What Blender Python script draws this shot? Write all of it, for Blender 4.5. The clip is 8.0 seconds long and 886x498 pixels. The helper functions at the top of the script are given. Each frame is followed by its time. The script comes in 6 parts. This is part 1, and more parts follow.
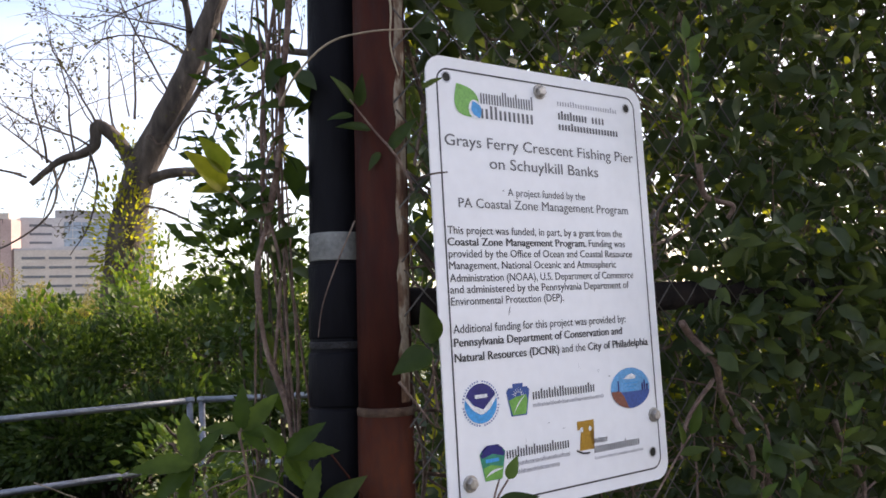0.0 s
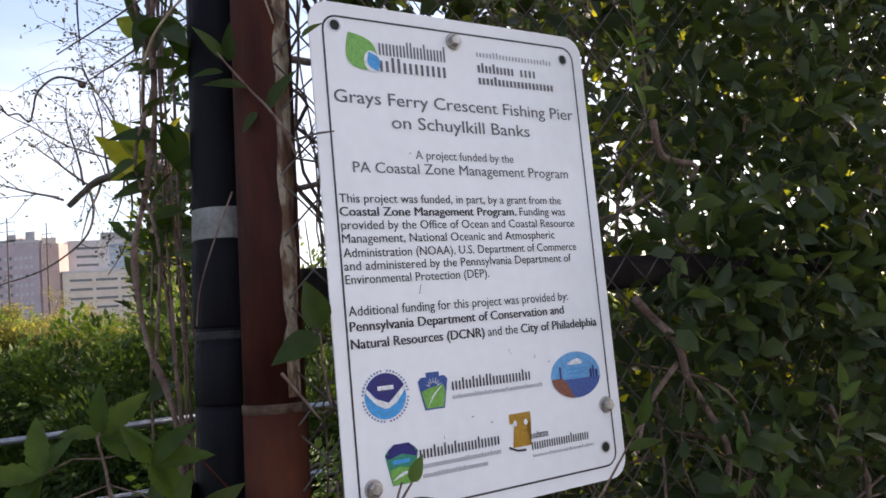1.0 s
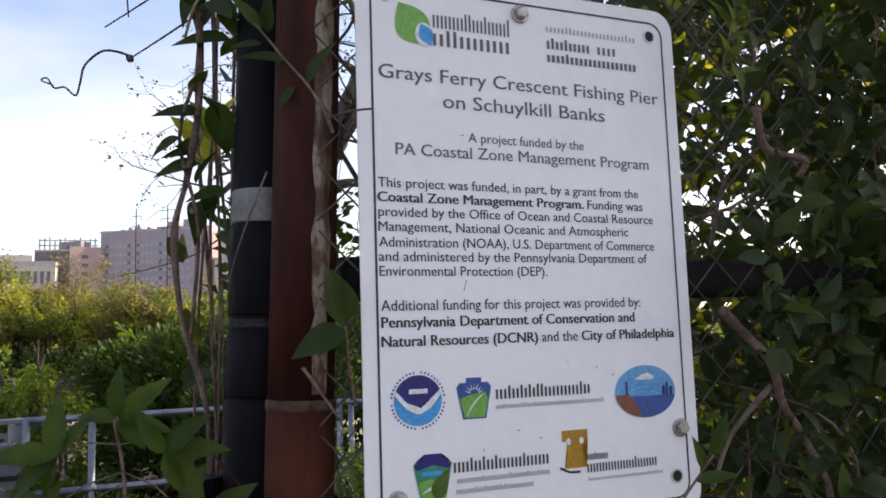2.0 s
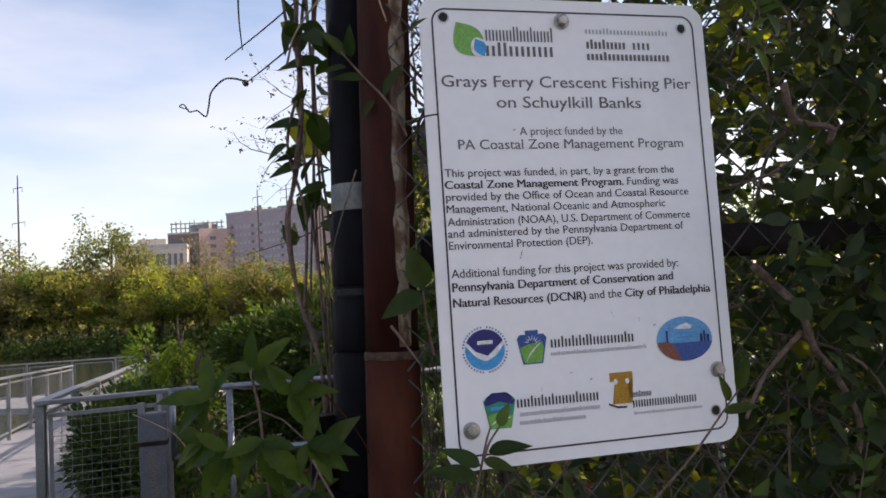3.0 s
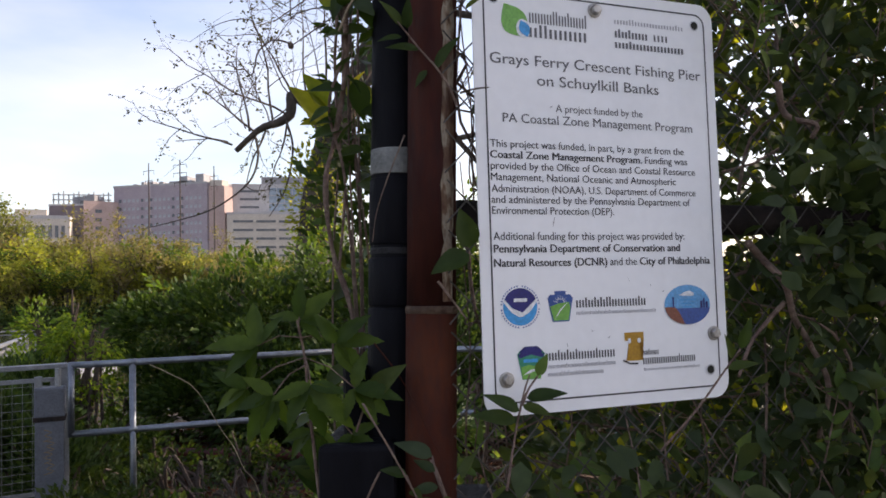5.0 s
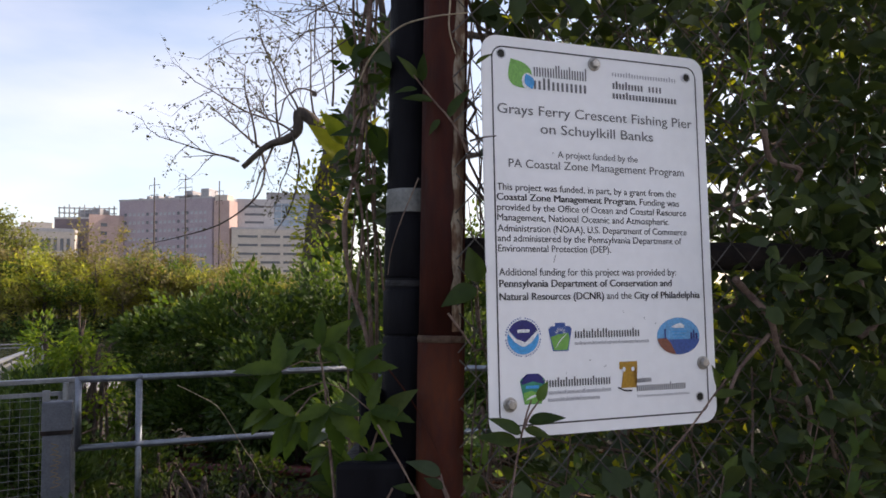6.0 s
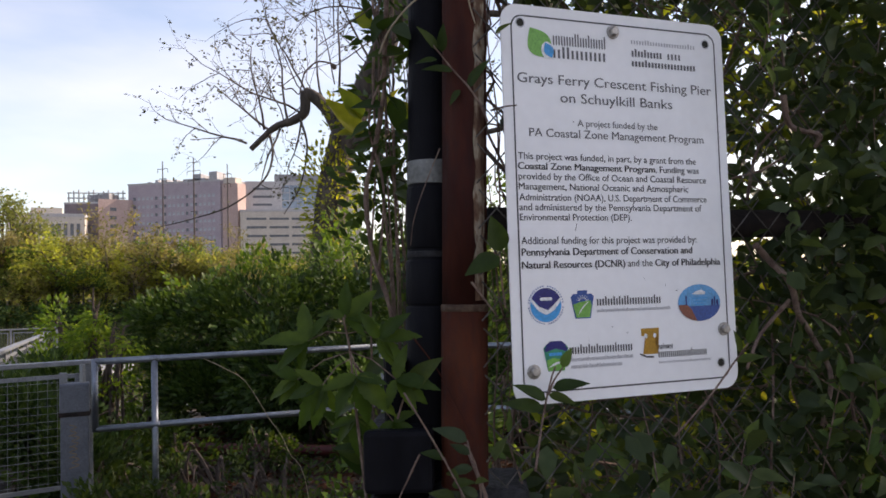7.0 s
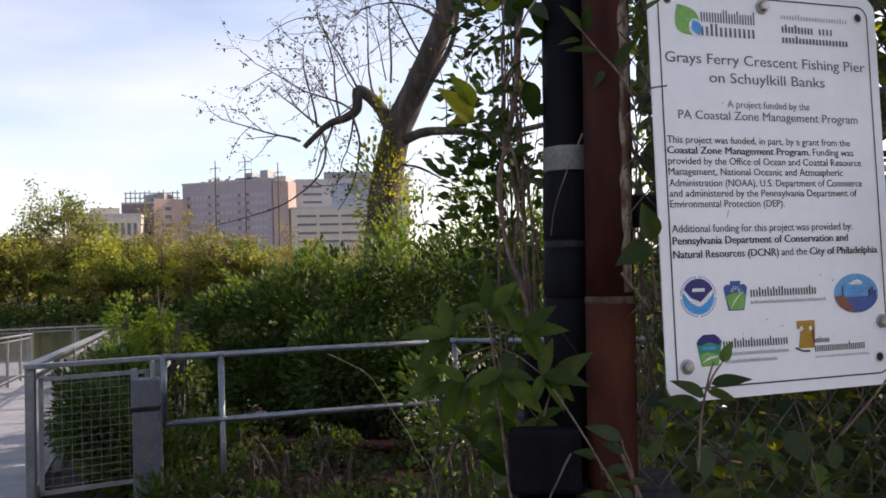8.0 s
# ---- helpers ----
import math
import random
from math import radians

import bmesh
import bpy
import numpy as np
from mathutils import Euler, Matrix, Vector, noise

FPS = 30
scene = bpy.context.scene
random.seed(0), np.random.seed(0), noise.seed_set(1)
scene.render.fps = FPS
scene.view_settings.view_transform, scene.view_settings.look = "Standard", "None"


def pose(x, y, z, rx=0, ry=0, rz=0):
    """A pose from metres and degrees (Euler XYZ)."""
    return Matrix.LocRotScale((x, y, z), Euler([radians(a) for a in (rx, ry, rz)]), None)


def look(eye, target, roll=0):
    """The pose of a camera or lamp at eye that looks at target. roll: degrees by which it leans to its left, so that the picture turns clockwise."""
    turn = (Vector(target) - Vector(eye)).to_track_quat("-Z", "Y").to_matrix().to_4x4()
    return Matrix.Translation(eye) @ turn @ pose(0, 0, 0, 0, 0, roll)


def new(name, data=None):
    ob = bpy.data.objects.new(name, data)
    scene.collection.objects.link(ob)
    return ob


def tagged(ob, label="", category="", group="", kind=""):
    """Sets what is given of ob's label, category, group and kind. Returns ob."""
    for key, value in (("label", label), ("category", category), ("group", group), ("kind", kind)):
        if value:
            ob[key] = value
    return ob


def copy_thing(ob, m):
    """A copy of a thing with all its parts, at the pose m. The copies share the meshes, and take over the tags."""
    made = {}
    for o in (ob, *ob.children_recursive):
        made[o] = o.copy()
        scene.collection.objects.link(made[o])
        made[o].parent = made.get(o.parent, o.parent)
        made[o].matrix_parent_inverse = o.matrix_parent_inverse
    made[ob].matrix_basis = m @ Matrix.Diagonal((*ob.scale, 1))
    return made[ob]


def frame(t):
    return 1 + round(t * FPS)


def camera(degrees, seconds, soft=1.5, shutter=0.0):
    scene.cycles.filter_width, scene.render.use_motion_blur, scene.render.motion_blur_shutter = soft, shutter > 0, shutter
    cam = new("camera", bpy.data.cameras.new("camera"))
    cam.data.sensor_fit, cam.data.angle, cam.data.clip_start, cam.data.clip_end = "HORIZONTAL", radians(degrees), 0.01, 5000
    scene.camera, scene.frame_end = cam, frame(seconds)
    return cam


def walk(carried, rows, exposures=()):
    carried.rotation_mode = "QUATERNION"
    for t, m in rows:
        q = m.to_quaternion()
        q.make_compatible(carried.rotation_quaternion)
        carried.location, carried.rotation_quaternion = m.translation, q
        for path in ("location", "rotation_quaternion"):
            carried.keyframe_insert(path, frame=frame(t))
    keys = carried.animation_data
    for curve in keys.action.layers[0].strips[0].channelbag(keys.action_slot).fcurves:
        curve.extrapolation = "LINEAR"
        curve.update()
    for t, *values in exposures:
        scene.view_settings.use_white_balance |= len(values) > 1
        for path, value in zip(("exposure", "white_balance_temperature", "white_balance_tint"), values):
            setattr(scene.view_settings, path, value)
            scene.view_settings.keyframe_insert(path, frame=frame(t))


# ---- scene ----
cam = camera(57.5, 8.0, soft=1.7)
PATH = [
    (0, (0.022, 0.07, 1.633), (0.031, 2.062, 1.812), -3.2),
    (0.5, (0.057, 0.124, 1.623), (0.093, 2.108, 1.874), -4.5),
    (1, (0.144, 0.179, 1.601), (0.059, 2.167, 1.804), -5.3),
    (1.5, (0.209, 0.236, 1.589), (-0.144, 2.2, 1.716), -4.4),
    (1.7, (0.187, 0.273, 1.592), (-0.146, 2.235, 1.791), -2.5),
    (2.8, (0.304, 0.144, 1.603), (-0.392, 2.004, 1.838), -2.5),
    (3, (0.289, 0.132, 1.589), (-0.397, 2.004, 1.746), -3.7),
    (3.5, (0.24, 0.133, 1.572), (-0.387, 2.031, 1.651), -0.8),
    (4, (0.189, 0.133, 1.55), (-0.399, 2.044, 1.534), -1.6),
    (4.5, (0.172, 0.117, 1.55), (-0.333, 2.052, 1.581), -1.3),
    (4.7, (0.157, 0.088, 1.555), (-0.276, 2.038, 1.653), -1.8),
    (5.8, (0.202, -0.056, 1.583), (-0.298, 1.876, 1.714), -1.2),
    (6, (0.176, -0.041, 1.581), (-0.277, 1.9, 1.737), -1.0),
    (6.5, (0.17, -0.057, 1.57), (-0.309, 1.88, 1.694), -1.4),
    (7, (0.162, -0.051, 1.57), (-0.314, 1.889, 1.676), -1.8),
    (7.5, (0.111, -0.044, 1.567), (-0.401, 1.888, 1.634), -1.3),
    (8, (0.052, -0.043, 1.57), (-0.54, 1.865, 1.669), -2.2),
]
LIGHT = [(0, 1.34, 7450, 22), (0.5, 1.38, 7450, 22), (1, 1.22, 7450, 22), (1.7, 1.12, 7450, 22), (3, 0.74, 7450, 22), (4.5, 0.90, 7450, 22), (6, 0.82, 7450, 22), (8, 0.80, 7450, 22)]      # stops, kelvin, tint
walk(cam, [(t, look(eye, target, roll)) for t, eye, target, roll in PATH], exposures=LIGHT)

# ---- world and light ----
SUN_AZ, SUN_EL = radians(52), radians(34)      # clockwise from +y, and up
world = bpy.data.worlds.new("sky")
scene.world = world
world.use_nodes = True
wt = world.node_tree
sky = wt.nodes.new("ShaderNodeTexSky")
sky.sky_type = "NISHITA"
sky.sun_disc = False
sky.sun_elevation = SUN_EL
sky.sun_rotation = SUN_AZ
sky.air_density, sky.dust_density, sky.ozone_density = 1.0, 1.2, 1.2
wt.nodes["Background"].inputs["Strength"].default_value = 0.15
# thin high cloud over the blue
wtc = wt.nodes.new("ShaderNodeTexCoord")
wmp = wt.nodes.new("ShaderNodeMapping")
wmp.inputs["Scale"].default_value = (1.0, 1.0, 3.5)
wno = wt.nodes.new("ShaderNodeTexNoise")
wno.inputs["Scale"].default_value, wno.inputs["Detail"].default_value = 2.6, 6
wrm = wt.nodes.new("ShaderNodeValToRGB")
wrm.color_ramp.elements[0].position, wrm.color_ramp.elements[0].color = 0.36, (0, 0, 0, 1)
wrm.color_ramp.elements[1].position, wrm.color_ramp.elements[1].color = 0.80, (0.38, 0.38, 0.38, 1)
wmx = wt.nodes.new("ShaderNodeMix")
wmx.data_type = "RGBA"
wmx.inputs[7].default_value = (6.0, 6.1, 6.4, 1)
wt.links.new(wtc.outputs["Generated"], wmp.inputs[0])
wt.links.new(wmp.outputs[0], wno.inputs["Vector"])
wt.links.new(wno.outputs["Fac"], wrm.inputs[0])
wt.links.new(wrm.outputs[0], wmx.inputs[0])
wt.links.new(sky.outputs[0], wmx.inputs[6])
wt.links.new(wmx.outputs[2], wt.nodes["Background"].inputs[0])
sun_data = bpy.data.lights.new("sun", "SUN")
sun_data.energy, sun_data.angle, sun_data.color = 4.0, radians(0.6), (1.0, 0.93, 0.82)
sun = new("sun", sun_data)
sun.matrix_world = look((math.sin(SUN_AZ) * math.cos(SUN_EL) * 50, math.cos(SUN_AZ) * math.cos(SUN_EL) * 50, math.sin(SUN_EL) * 50), (0, 0, 0))


# ---- materials ----
def nodes_of(name, rough=0.6, metal=0.0):
    m = bpy.data.materials.new(name)
    m.use_nodes = True
    nt = m.node_tree
    b = nt.nodes["Principled BSDF"]
    b.inputs["Roughness"].default_value = rough
    b.inputs["Metallic"].default_value = metal
    return m, nt, b


def ramp_of(nt, fac, stops):
    r = nt.nodes.new("ShaderNodeValToRGB")
    while len(r.color_ramp.elements) < len(stops):
        r.color_ramp.elements.new(0.5)
    for e, (p, c) in zip(r.color_ramp.elements, stops):
        e.position, e.color = p, (*c, 1)
    nt.links.new(fac, r.inputs[0])
    return r.outputs[0]


def noise_of(nt, scale, detail=4.0, stretch=(1, 1, 1), rough=0.55):
    tc = nt.nodes.new("ShaderNodeTexCoord")
    mp = nt.nodes.new("ShaderNodeMapping")
    mp.inputs["Scale"].default_value = stretch
    n = nt.nodes.new("ShaderNodeTexNoise")
    n.inputs["Scale"].default_value, n.inputs["Detail"].default_value, n.inputs["Roughness"].default_value = scale, detail, rough
    nt.links.new(tc.outputs["Object"], mp.inputs[0])
    nt.links.new(mp.outputs[0], n.inputs["Vector"])
    return n.outputs["Fac"]


def mix_of(nt, fac, a, b, blend="MIX"):
    m = nt.nodes.new("ShaderNodeMix")
    m.data_type, m.blend_type = "RGBA", blend
    for value, socket in ((fac, m.inputs[0]), (a, m.inputs[6]), (b, m.inputs[7])):
        if isinstance(value, bpy.types.NodeSocket):
            nt.links.new(value, socket)
        else:
            socket.default_value = value if not isinstance(value, tuple) else (*value, 1)
    return m.outputs[2]


def bump_of(nt, b, height, strength, distance=0.01):
    n = nt.nodes.new("ShaderNodeBump")
    n.inputs["Strength"].default_value, n.inputs["Distance"].default_value = strength, distance
    nt.links.new(height, n.inputs["Height"])
    nt.links.new(n.outputs[0], b.inputs["Normal"])


def surface(name, stops, scale, rough=0.6, metal=0.0, bump=0.2, fine=None, stretch=(1, 1, 1), dist=0.01, grain=1.0, gloss=0.4):
    """Two scales of noise over a ramp of base colours, with bump."""
    m, nt, b = nodes_of(name, rough, metal)
    big = noise_of(nt, scale, 5, stretch)
    col = ramp_of(nt, big, stops)
    small = noise_of(nt, fine or scale * 9, 6, stretch)
    dark = ramp_of(nt, small, [(0.3, (1 - 0.28 * grain,) * 3), (0.7, (1 + 0.12 * grain,) * 3)])
    col = mix_of(nt, 1.0, col, dark, "MULTIPLY")
    nt.links.new(col, b.inputs["Base Color"])
    b.inputs["Specular IOR Level"].default_value = gloss
    r = ramp_of(nt, small, [(0.3, (rough * 0.8,) * 3), (0.7, (min(1, rough * 1.2),) * 3)])
    nt.links.new(r, b.inputs["Roughness"])
    if bump:
        bump_of(nt, b, small, bump, dist)
    return m


def leaf_material(name, cols, through_light, rough=0.5, gloss=0.2):
    """Leaf: colour by island, veins of noise, light passing through."""
    m, nt, b = nodes_of(name, rough)
    b.inputs["Specular IOR Level"].default_value = gloss
    geo = nt.nodes.new("ShaderNodeNewGeometry")
    info = nt.nodes.new("ShaderNodeObjectInfo")
    add = nt.nodes.new("ShaderNodeMath")
    add.operation = "ADD"
    frac = nt.nodes.new("ShaderNodeMath")
    frac.operation = "FRACT"
    nt.links.new(geo.outputs["Random Per Island"], add.inputs[0])
    nt.links.new(info.outputs["Random"], add.inputs[1])
    nt.links.new(add.outputs[0], frac.inputs[0])
    k = len(cols) - 1
    col = ramp_of(nt, frac.outputs[0], [(i / k, c) for i, c in enumerate(cols)])
    small = noise_of(nt, 60, 4)
    col = mix_of(nt, 1.0, col, ramp_of(nt, small, [(0.3, (0.75, 0.78, 0.7)), (0.7, (1.15, 1.1, 1.1))]), "MULTIPLY")
    nt.links.new(col, b.inputs["Base Color"])
    tr = nt.nodes.new("ShaderNodeBsdfTranslucent")
    nt.links.new(mix_of(nt, 1.0, col, (2.3, 2.1, 0.9), "MULTIPLY"), tr.inputs[0])
    mx = nt.nodes.new("ShaderNodeMixShader")
    mx.inputs[0].default_value = through_light
    nt.links.new(b.outputs[0], mx.inputs[1])
    nt.links.new(tr.outputs[0], mx.inputs[2])
    nt.links.new(mx.outputs[0], nt.nodes["Material Output"].inputs[0])
    return m


def plain(name, col, rough=0.5, metal=0.0, var=0.12, scale=40.0):
    lo = tuple(c * (1 - var) for c in col)
    hi = tuple(min(1, c * (1 + var)) for c in col)
    return surface(name, [(0.3, lo), (0.7, hi)], scale, rough, metal, 0.05)


M_SIGN = surface("sign_sheet", [(0.22, (0.68, 0.69, 0.71)), (0.34, (0.78, 0.79, 0.81)), (0.45, (0.82, 0.83, 0.85)), (0.75, (0.85, 0.85, 0.86))], 5, 0.38, 0, 0.0, 70, grain=0.12)
M_EDGE = plain("sign_edge", (0.55, 0.56, 0.58), 0.4, 0.6)
M_INK = plain("black_ink", (0.03, 0.03, 0.035), 0.45)
M_GREY_INK = plain("grey_ink", (0.12, 0.12, 0.13), 0.45)
M_PALE_INK = plain("pale_grey_ink", (0.42, 0.42, 0.45), 0.45)
M_LOGO_GREEN = plain("logo_green", (0.16, 0.42, 0.08), 0.4)
M_LOGO_TEAL = plain("logo_teal", (0.02, 0.26, 0.16), 0.4)
M_LOGO_BLUE = plain("logo_blue", (0.03, 0.33, 0.70), 0.4)
M_LOGO_NAVY = plain("logo_navy", (0.02, 0.02, 0.16), 0.4)
M_LOGO_SKY = plain("logo_sky", (0.10, 0.36, 0.66), 0.4)
M_LOGO_SEA = plain("logo_sea", (0.03, 0.09, 0.32), 0.4)
M_LOGO_BROWN = plain("logo_brown", (0.24, 0.08, 0.05), 0.4)
M_LOGO_GOLD = plain("logo_gold", (0.42, 0.22, 0.02), 0.4)
M_LOGO_WHITE = plain("logo_white", (0.8, 0.82, 0.84), 0.4)
M_BOLT = surface("bolt_steel", [(0.3, (0.32, 0.30, 0.28)), (0.7, (0.55, 0.53, 0.50))], 120, 0.4, 0.9, 0.2)
M_HOLE = plain("hole_dark", (0.02, 0.02, 0.015), 0.8)
M_RUST = surface("rust_pipe", [(0.25, (0.015, 0.005, 0.005)), (0.45, (0.042, 0.011, 0.008)), (0.58, (0.065, 0.018, 0.011)), (0.75, (0.022, 0.008, 0.008))], 22, 0.75, 0.0, 0.6, 150, (1, 1, 0.25), 0.002, gloss=0.15)
M_RUST_LOW = surface("rust_sleeve", [(0.25, (0.022, 0.006, 0.004)), (0.5, (0.052, 0.013, 0.007)), (0.75, (0.085, 0.024, 0.010))], 22, 0.8, 0.0, 0.6, 150, (1, 1, 0.4), 0.002, gloss=0.15)
M_SCRAPE = surface("scraped_zinc", [(0.36, (0.07, 0.028, 0.015)), (0.47, (0.13, 0.075, 0.045)), (0.56, (0.30, 0.25, 0.19)), (0.66, (0.20, 0.14, 0.09)), (0.74, (0.07, 0.03, 0.016))], 70, 0.6, 0.3, 0.4, 200, (1, 1, 0.4), 0.002)
M_RING = surface("worn_joint", [(0.3, (0.045, 0.022, 0.014)), (0.55, (0.10, 0.065, 0.045)), (0.75, (0.17, 0.125, 0.09))], 60, 0.7, 0, 0.4, 200, gloss=0.2)
M_BLACK = surface("black_plastic", [(0.3, (0.004, 0.004, 0.006)), (0.7, (0.010, 0.010, 0.013))], 20, 0.6, 0, 0.5, 120, (1, 1, 0.3), 0.003, gloss=0.07)
M_TAPE = surface("grey_tape", [(0.3, (0.05, 0.055, 0.06)), (0.5, (0.14, 0.145, 0.14)), (0.72, (0.24, 0.245, 0.235))], 34, 0.5, 0, 0.3, 200)
M_BAND = surface("weathered_clamp", [(0.3, (0.008, 0.008, 0.010)), (0.6, (0.025, 0.025, 0.028)), (0.8, (0.08, 0.08, 0.08))], 45, 0.75, 0.1, 0.6, 160)
M_GALV = surface("galvanised_pipe", [(0.3, (0.15, 0.17, 0.20)), (0.7, (0.26, 0.285, 0.32))], 12, 0.42, 0.75, 0.1, 120)
M_PIER = surface("weathered_aluminium", [(0.3, (0.16, 0.17, 0.18)), (0.7, (0.26, 0.27, 0.28))], 8, 0.5, 0.4, 0.1, 90)
M_DECK = surface("deck_concrete", [(0.3, (0.20, 0.205, 0.22)), (0.7, (0.29, 0.295, 0.31))], 2.2, 0.8, 0, 0.2, 60)
M_BOXPOST = surface("painted_steel_post", [(0.3, (0.085, 0.095, 0.115)), (0.7, (0.13, 0.14, 0.165))], 7, 0.5, 0.3, 0.15, 80)
M_RUSTMARK = surface("rust_marks", [(0.4, (0.17, 0.12, 0.07)), (0.7, (0.24, 0.17, 0.10))], 60, 0.8, 0, 0.2)
M_RED = surface("red_plastic", [(0.3, (0.045, 0.006, 0.005)), (0.7, (0.10, 0.014, 0.011))], 6, 0.6, 0, 0.2, 60)
M_WIRE = surface("old_wire", [(0.3, (0.05, 0.045, 0.04)), (0.7, (0.13, 0.12, 0.11))], 50, 0.6, 0.5, 0.2)
M_RAILDARK = surface("fence_rail_steel", [(0.3, (0.012, 0.010, 0.010)), (0.7, (0.038, 0.028, 0.025))], 20, 0.8, 0.0, 0.3, gloss=0.15)
M_BARK = surface("tree_bark", [(0.3, (0.035, 0.028, 0.024)), (0.55, (0.085, 0.068, 0.056)), (0.75, (0.15, 0.125, 0.105))], 6, 0.9, 0, 0.9, 50, (1, 1, 0.3), 0.03)
M_TWIG = surface("twig_bark", [(0.3, (0.05, 0.036, 0.03)), (0.7, (0.13, 0.095, 0.075))], 90, 0.85, 0, 0.4)
M_VINE = surface("vine_bark", [(0.3, (0.10, 0.06, 0.05)), (0.6, (0.22, 0.15, 0.12)), (0.8, (0.34, 0.27, 0.21))], 70, 0.85, 0, 0.6, 300)
M_DRY = surface("dry_stalk", [(0.3, (0.28, 0.22, 0.15)), (0.7, (0.46, 0.38, 0.27))], 70, 0.85, 0, 0.3)
M_LEAF_HEDGE = leaf_material("vine_leaf", [(0.026, 0.044, 0.018), (0.036, 0.058, 0.024), (0.046, 0.072, 0.030), (0.032, 0.052, 0.027), (0.065, 0.090, 0.026)], 0.33)
# Glow of backlit vine leaves is put into this brighter yellow.
M_LEAF_YELLOW = leaf_material("bright_leaf", [(0.11, 0.15, 0.02), (0.17, 0.20, 0.025), (0.22, 0.22, 0.03), (0.13, 0.17, 0.03)], 0.62)
M_LEAF_BROAD = leaf_material("creeper_leaf", [(0.018, 0.038, 0.010), (0.028, 0.054, 0.014), (0.048, 0.072, 0.018)], 0.42)
M_LEAF_CREEPER = leaf_material("broad_creeper_leaf", [(0.028, 0.058, 0.012), (0.044, 0.082, 0.015), (0.064, 0.104, 0.019)], 0.5)
M_LEAF_LIGHT = leaf_material("pale_leaf", [(0.055, 0.105, 0.030), (0.075, 0.130, 0.035), (0.095, 0.140, 0.035)], 0.4)
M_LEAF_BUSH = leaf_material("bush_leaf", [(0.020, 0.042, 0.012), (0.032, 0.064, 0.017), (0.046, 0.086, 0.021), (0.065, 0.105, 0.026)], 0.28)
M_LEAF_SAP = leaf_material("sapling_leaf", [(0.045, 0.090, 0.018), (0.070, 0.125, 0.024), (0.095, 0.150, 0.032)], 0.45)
M_LEAF_TREE = leaf_material("tree_bud_leaf", [(0.04, 0.042, 0.02), (0.06, 0.06, 0.03), (0.08, 0.085, 0.03)], 0.2)
M_LEAF_SAPLING = leaf_material("bright_leaf", [(0.065, 0.125, 0.020), (0.10, 0.165, 0.026), (0.145, 0.205, 0.034)], 0.6)
M_LEAF_FAR = leaf_material("far_leaf", [(0.13, 0.155, 0.060), (0.18, 0.205, 0.070), (0.24, 0.255, 0.080), (0.15, 0.17, 0.06), (0.23, 0.19, 0.12)], 0.55)
M_LEAF_FAR_Y = leaf_material("far_leaf_bright", [(0.20, 0.24, 0.05), (0.27, 0.30, 0.06), (0.22, 0.26, 0.07)], 0.5)
M_LEAF_WILLOW = leaf_material("willow_leaf", [(0.12, 0.15, 0.05), (0.16, 0.19, 0.06), (0.13, 0.15, 0.06)], 0.4)
M_LEAF_BUD = leaf_material("bud_leaf", [(0.15, 0.13, 0.085), (0.18, 0.165, 0.09), (0.15, 0.16, 0.075)], 0.45)
# White for the low shrub: sunlight on its leaves put into colour.
M_WHITE_FLECK = leaf_material("white_fleck", [(0.55, 0.58, 0.50), (0.65, 0.66, 0.6)], 0.3)
M_GRASS = leaf_material("grass_blade", [(0.018, 0.034, 0.009), (0.032, 0.056, 0.012), (0.058, 0.080, 0.018)], 0.4)
M_GROUND = surface("bank_soil", [(0.3, (0.018, 0.016, 0.010)), (0.5, (0.030, 0.022, 0.015)), (0.7, (0.050, 0.036, 0.026))], 0.9, 0.95, 0, 0.6, 22, dist=0.05)
M_LITTER = leaf_material("dead_leaf", [(0.03, 0.012, 0.007), (0.055, 0.021, 0.012), (0.085, 0.036, 0.020)], 0.1, 0.8, 0.1)
# Bluish haze over the far block is put into this pale mauve.
M_BRICK_A = surface("brick_mauve_haze", [(0.3, (0.39, 0.325, 0.36)), (0.7, (0.46, 0.39, 0.42))], 0.2, 0.85, 0, 0.1, 3)
# Shade on the brown building's left wall is put into this darker brick.
M_BRICK_SHADE = surface("brick_brown_shaded", [(0.3, (0.15, 0.125, 0.14)), (0.7, (0.21, 0.165, 0.175))], 0.2, 0.85, 0, 0.1, 3)
# Sunlight on right-facing walls is put into this paler pink.
M_BRICK_LIT = surface("brick_pink_sunlit", [(0.3, (0.46, 0.33, 0.30)), (0.7, (0.54, 0.40, 0.36))], 0.2, 0.85, 0, 0.1, 3)
M_STONE = surface("pale_cladding", [(0.3, (0.52, 0.46, 0.40)), (0.7, (0.62, 0.56, 0.49))], 0.2, 0.85, 0, 0.1, 3)
M_CONCRETE = surface("grey_concrete", [(0.3, (0.42, 0.41, 0.42)), (0.7, (0.50, 0.49, 0.49))], 0.2, 0.85, 0, 0.1, 3)
M_PANE = plain("window_pane", (0.12, 0.13, 0.15), 0.15, 0, 0.3, 0.1)
M_GLAZE = plain("tinted_glazing", (0.26, 0.33, 0.40), 0.12, 0, 0.15, 0.1)
M_BLIND = plain("pale_window", (0.42, 0.44, 0.47), 0.4, 0, 0.2, 0.1)
M_ROOFKIT = plain("roof_plant", (0.32, 0.32, 0.33), 0.6, 0.3, 0.2, 0.3)
M_PYLON = plain("pylon_steel", (0.085, 0.065, 0.06), 0.8, 0.0, 0.2, 1.0)

mw, ntw, bw = nodes_of("river_water", 0.06)
bw.inputs["Base Color"].default_value = (0.030, 0.034, 0.022, 1)
bump_of(ntw, bw, noise_of(ntw, 1.6, 5, (1, 1, 1)), 0.25, 0.05)
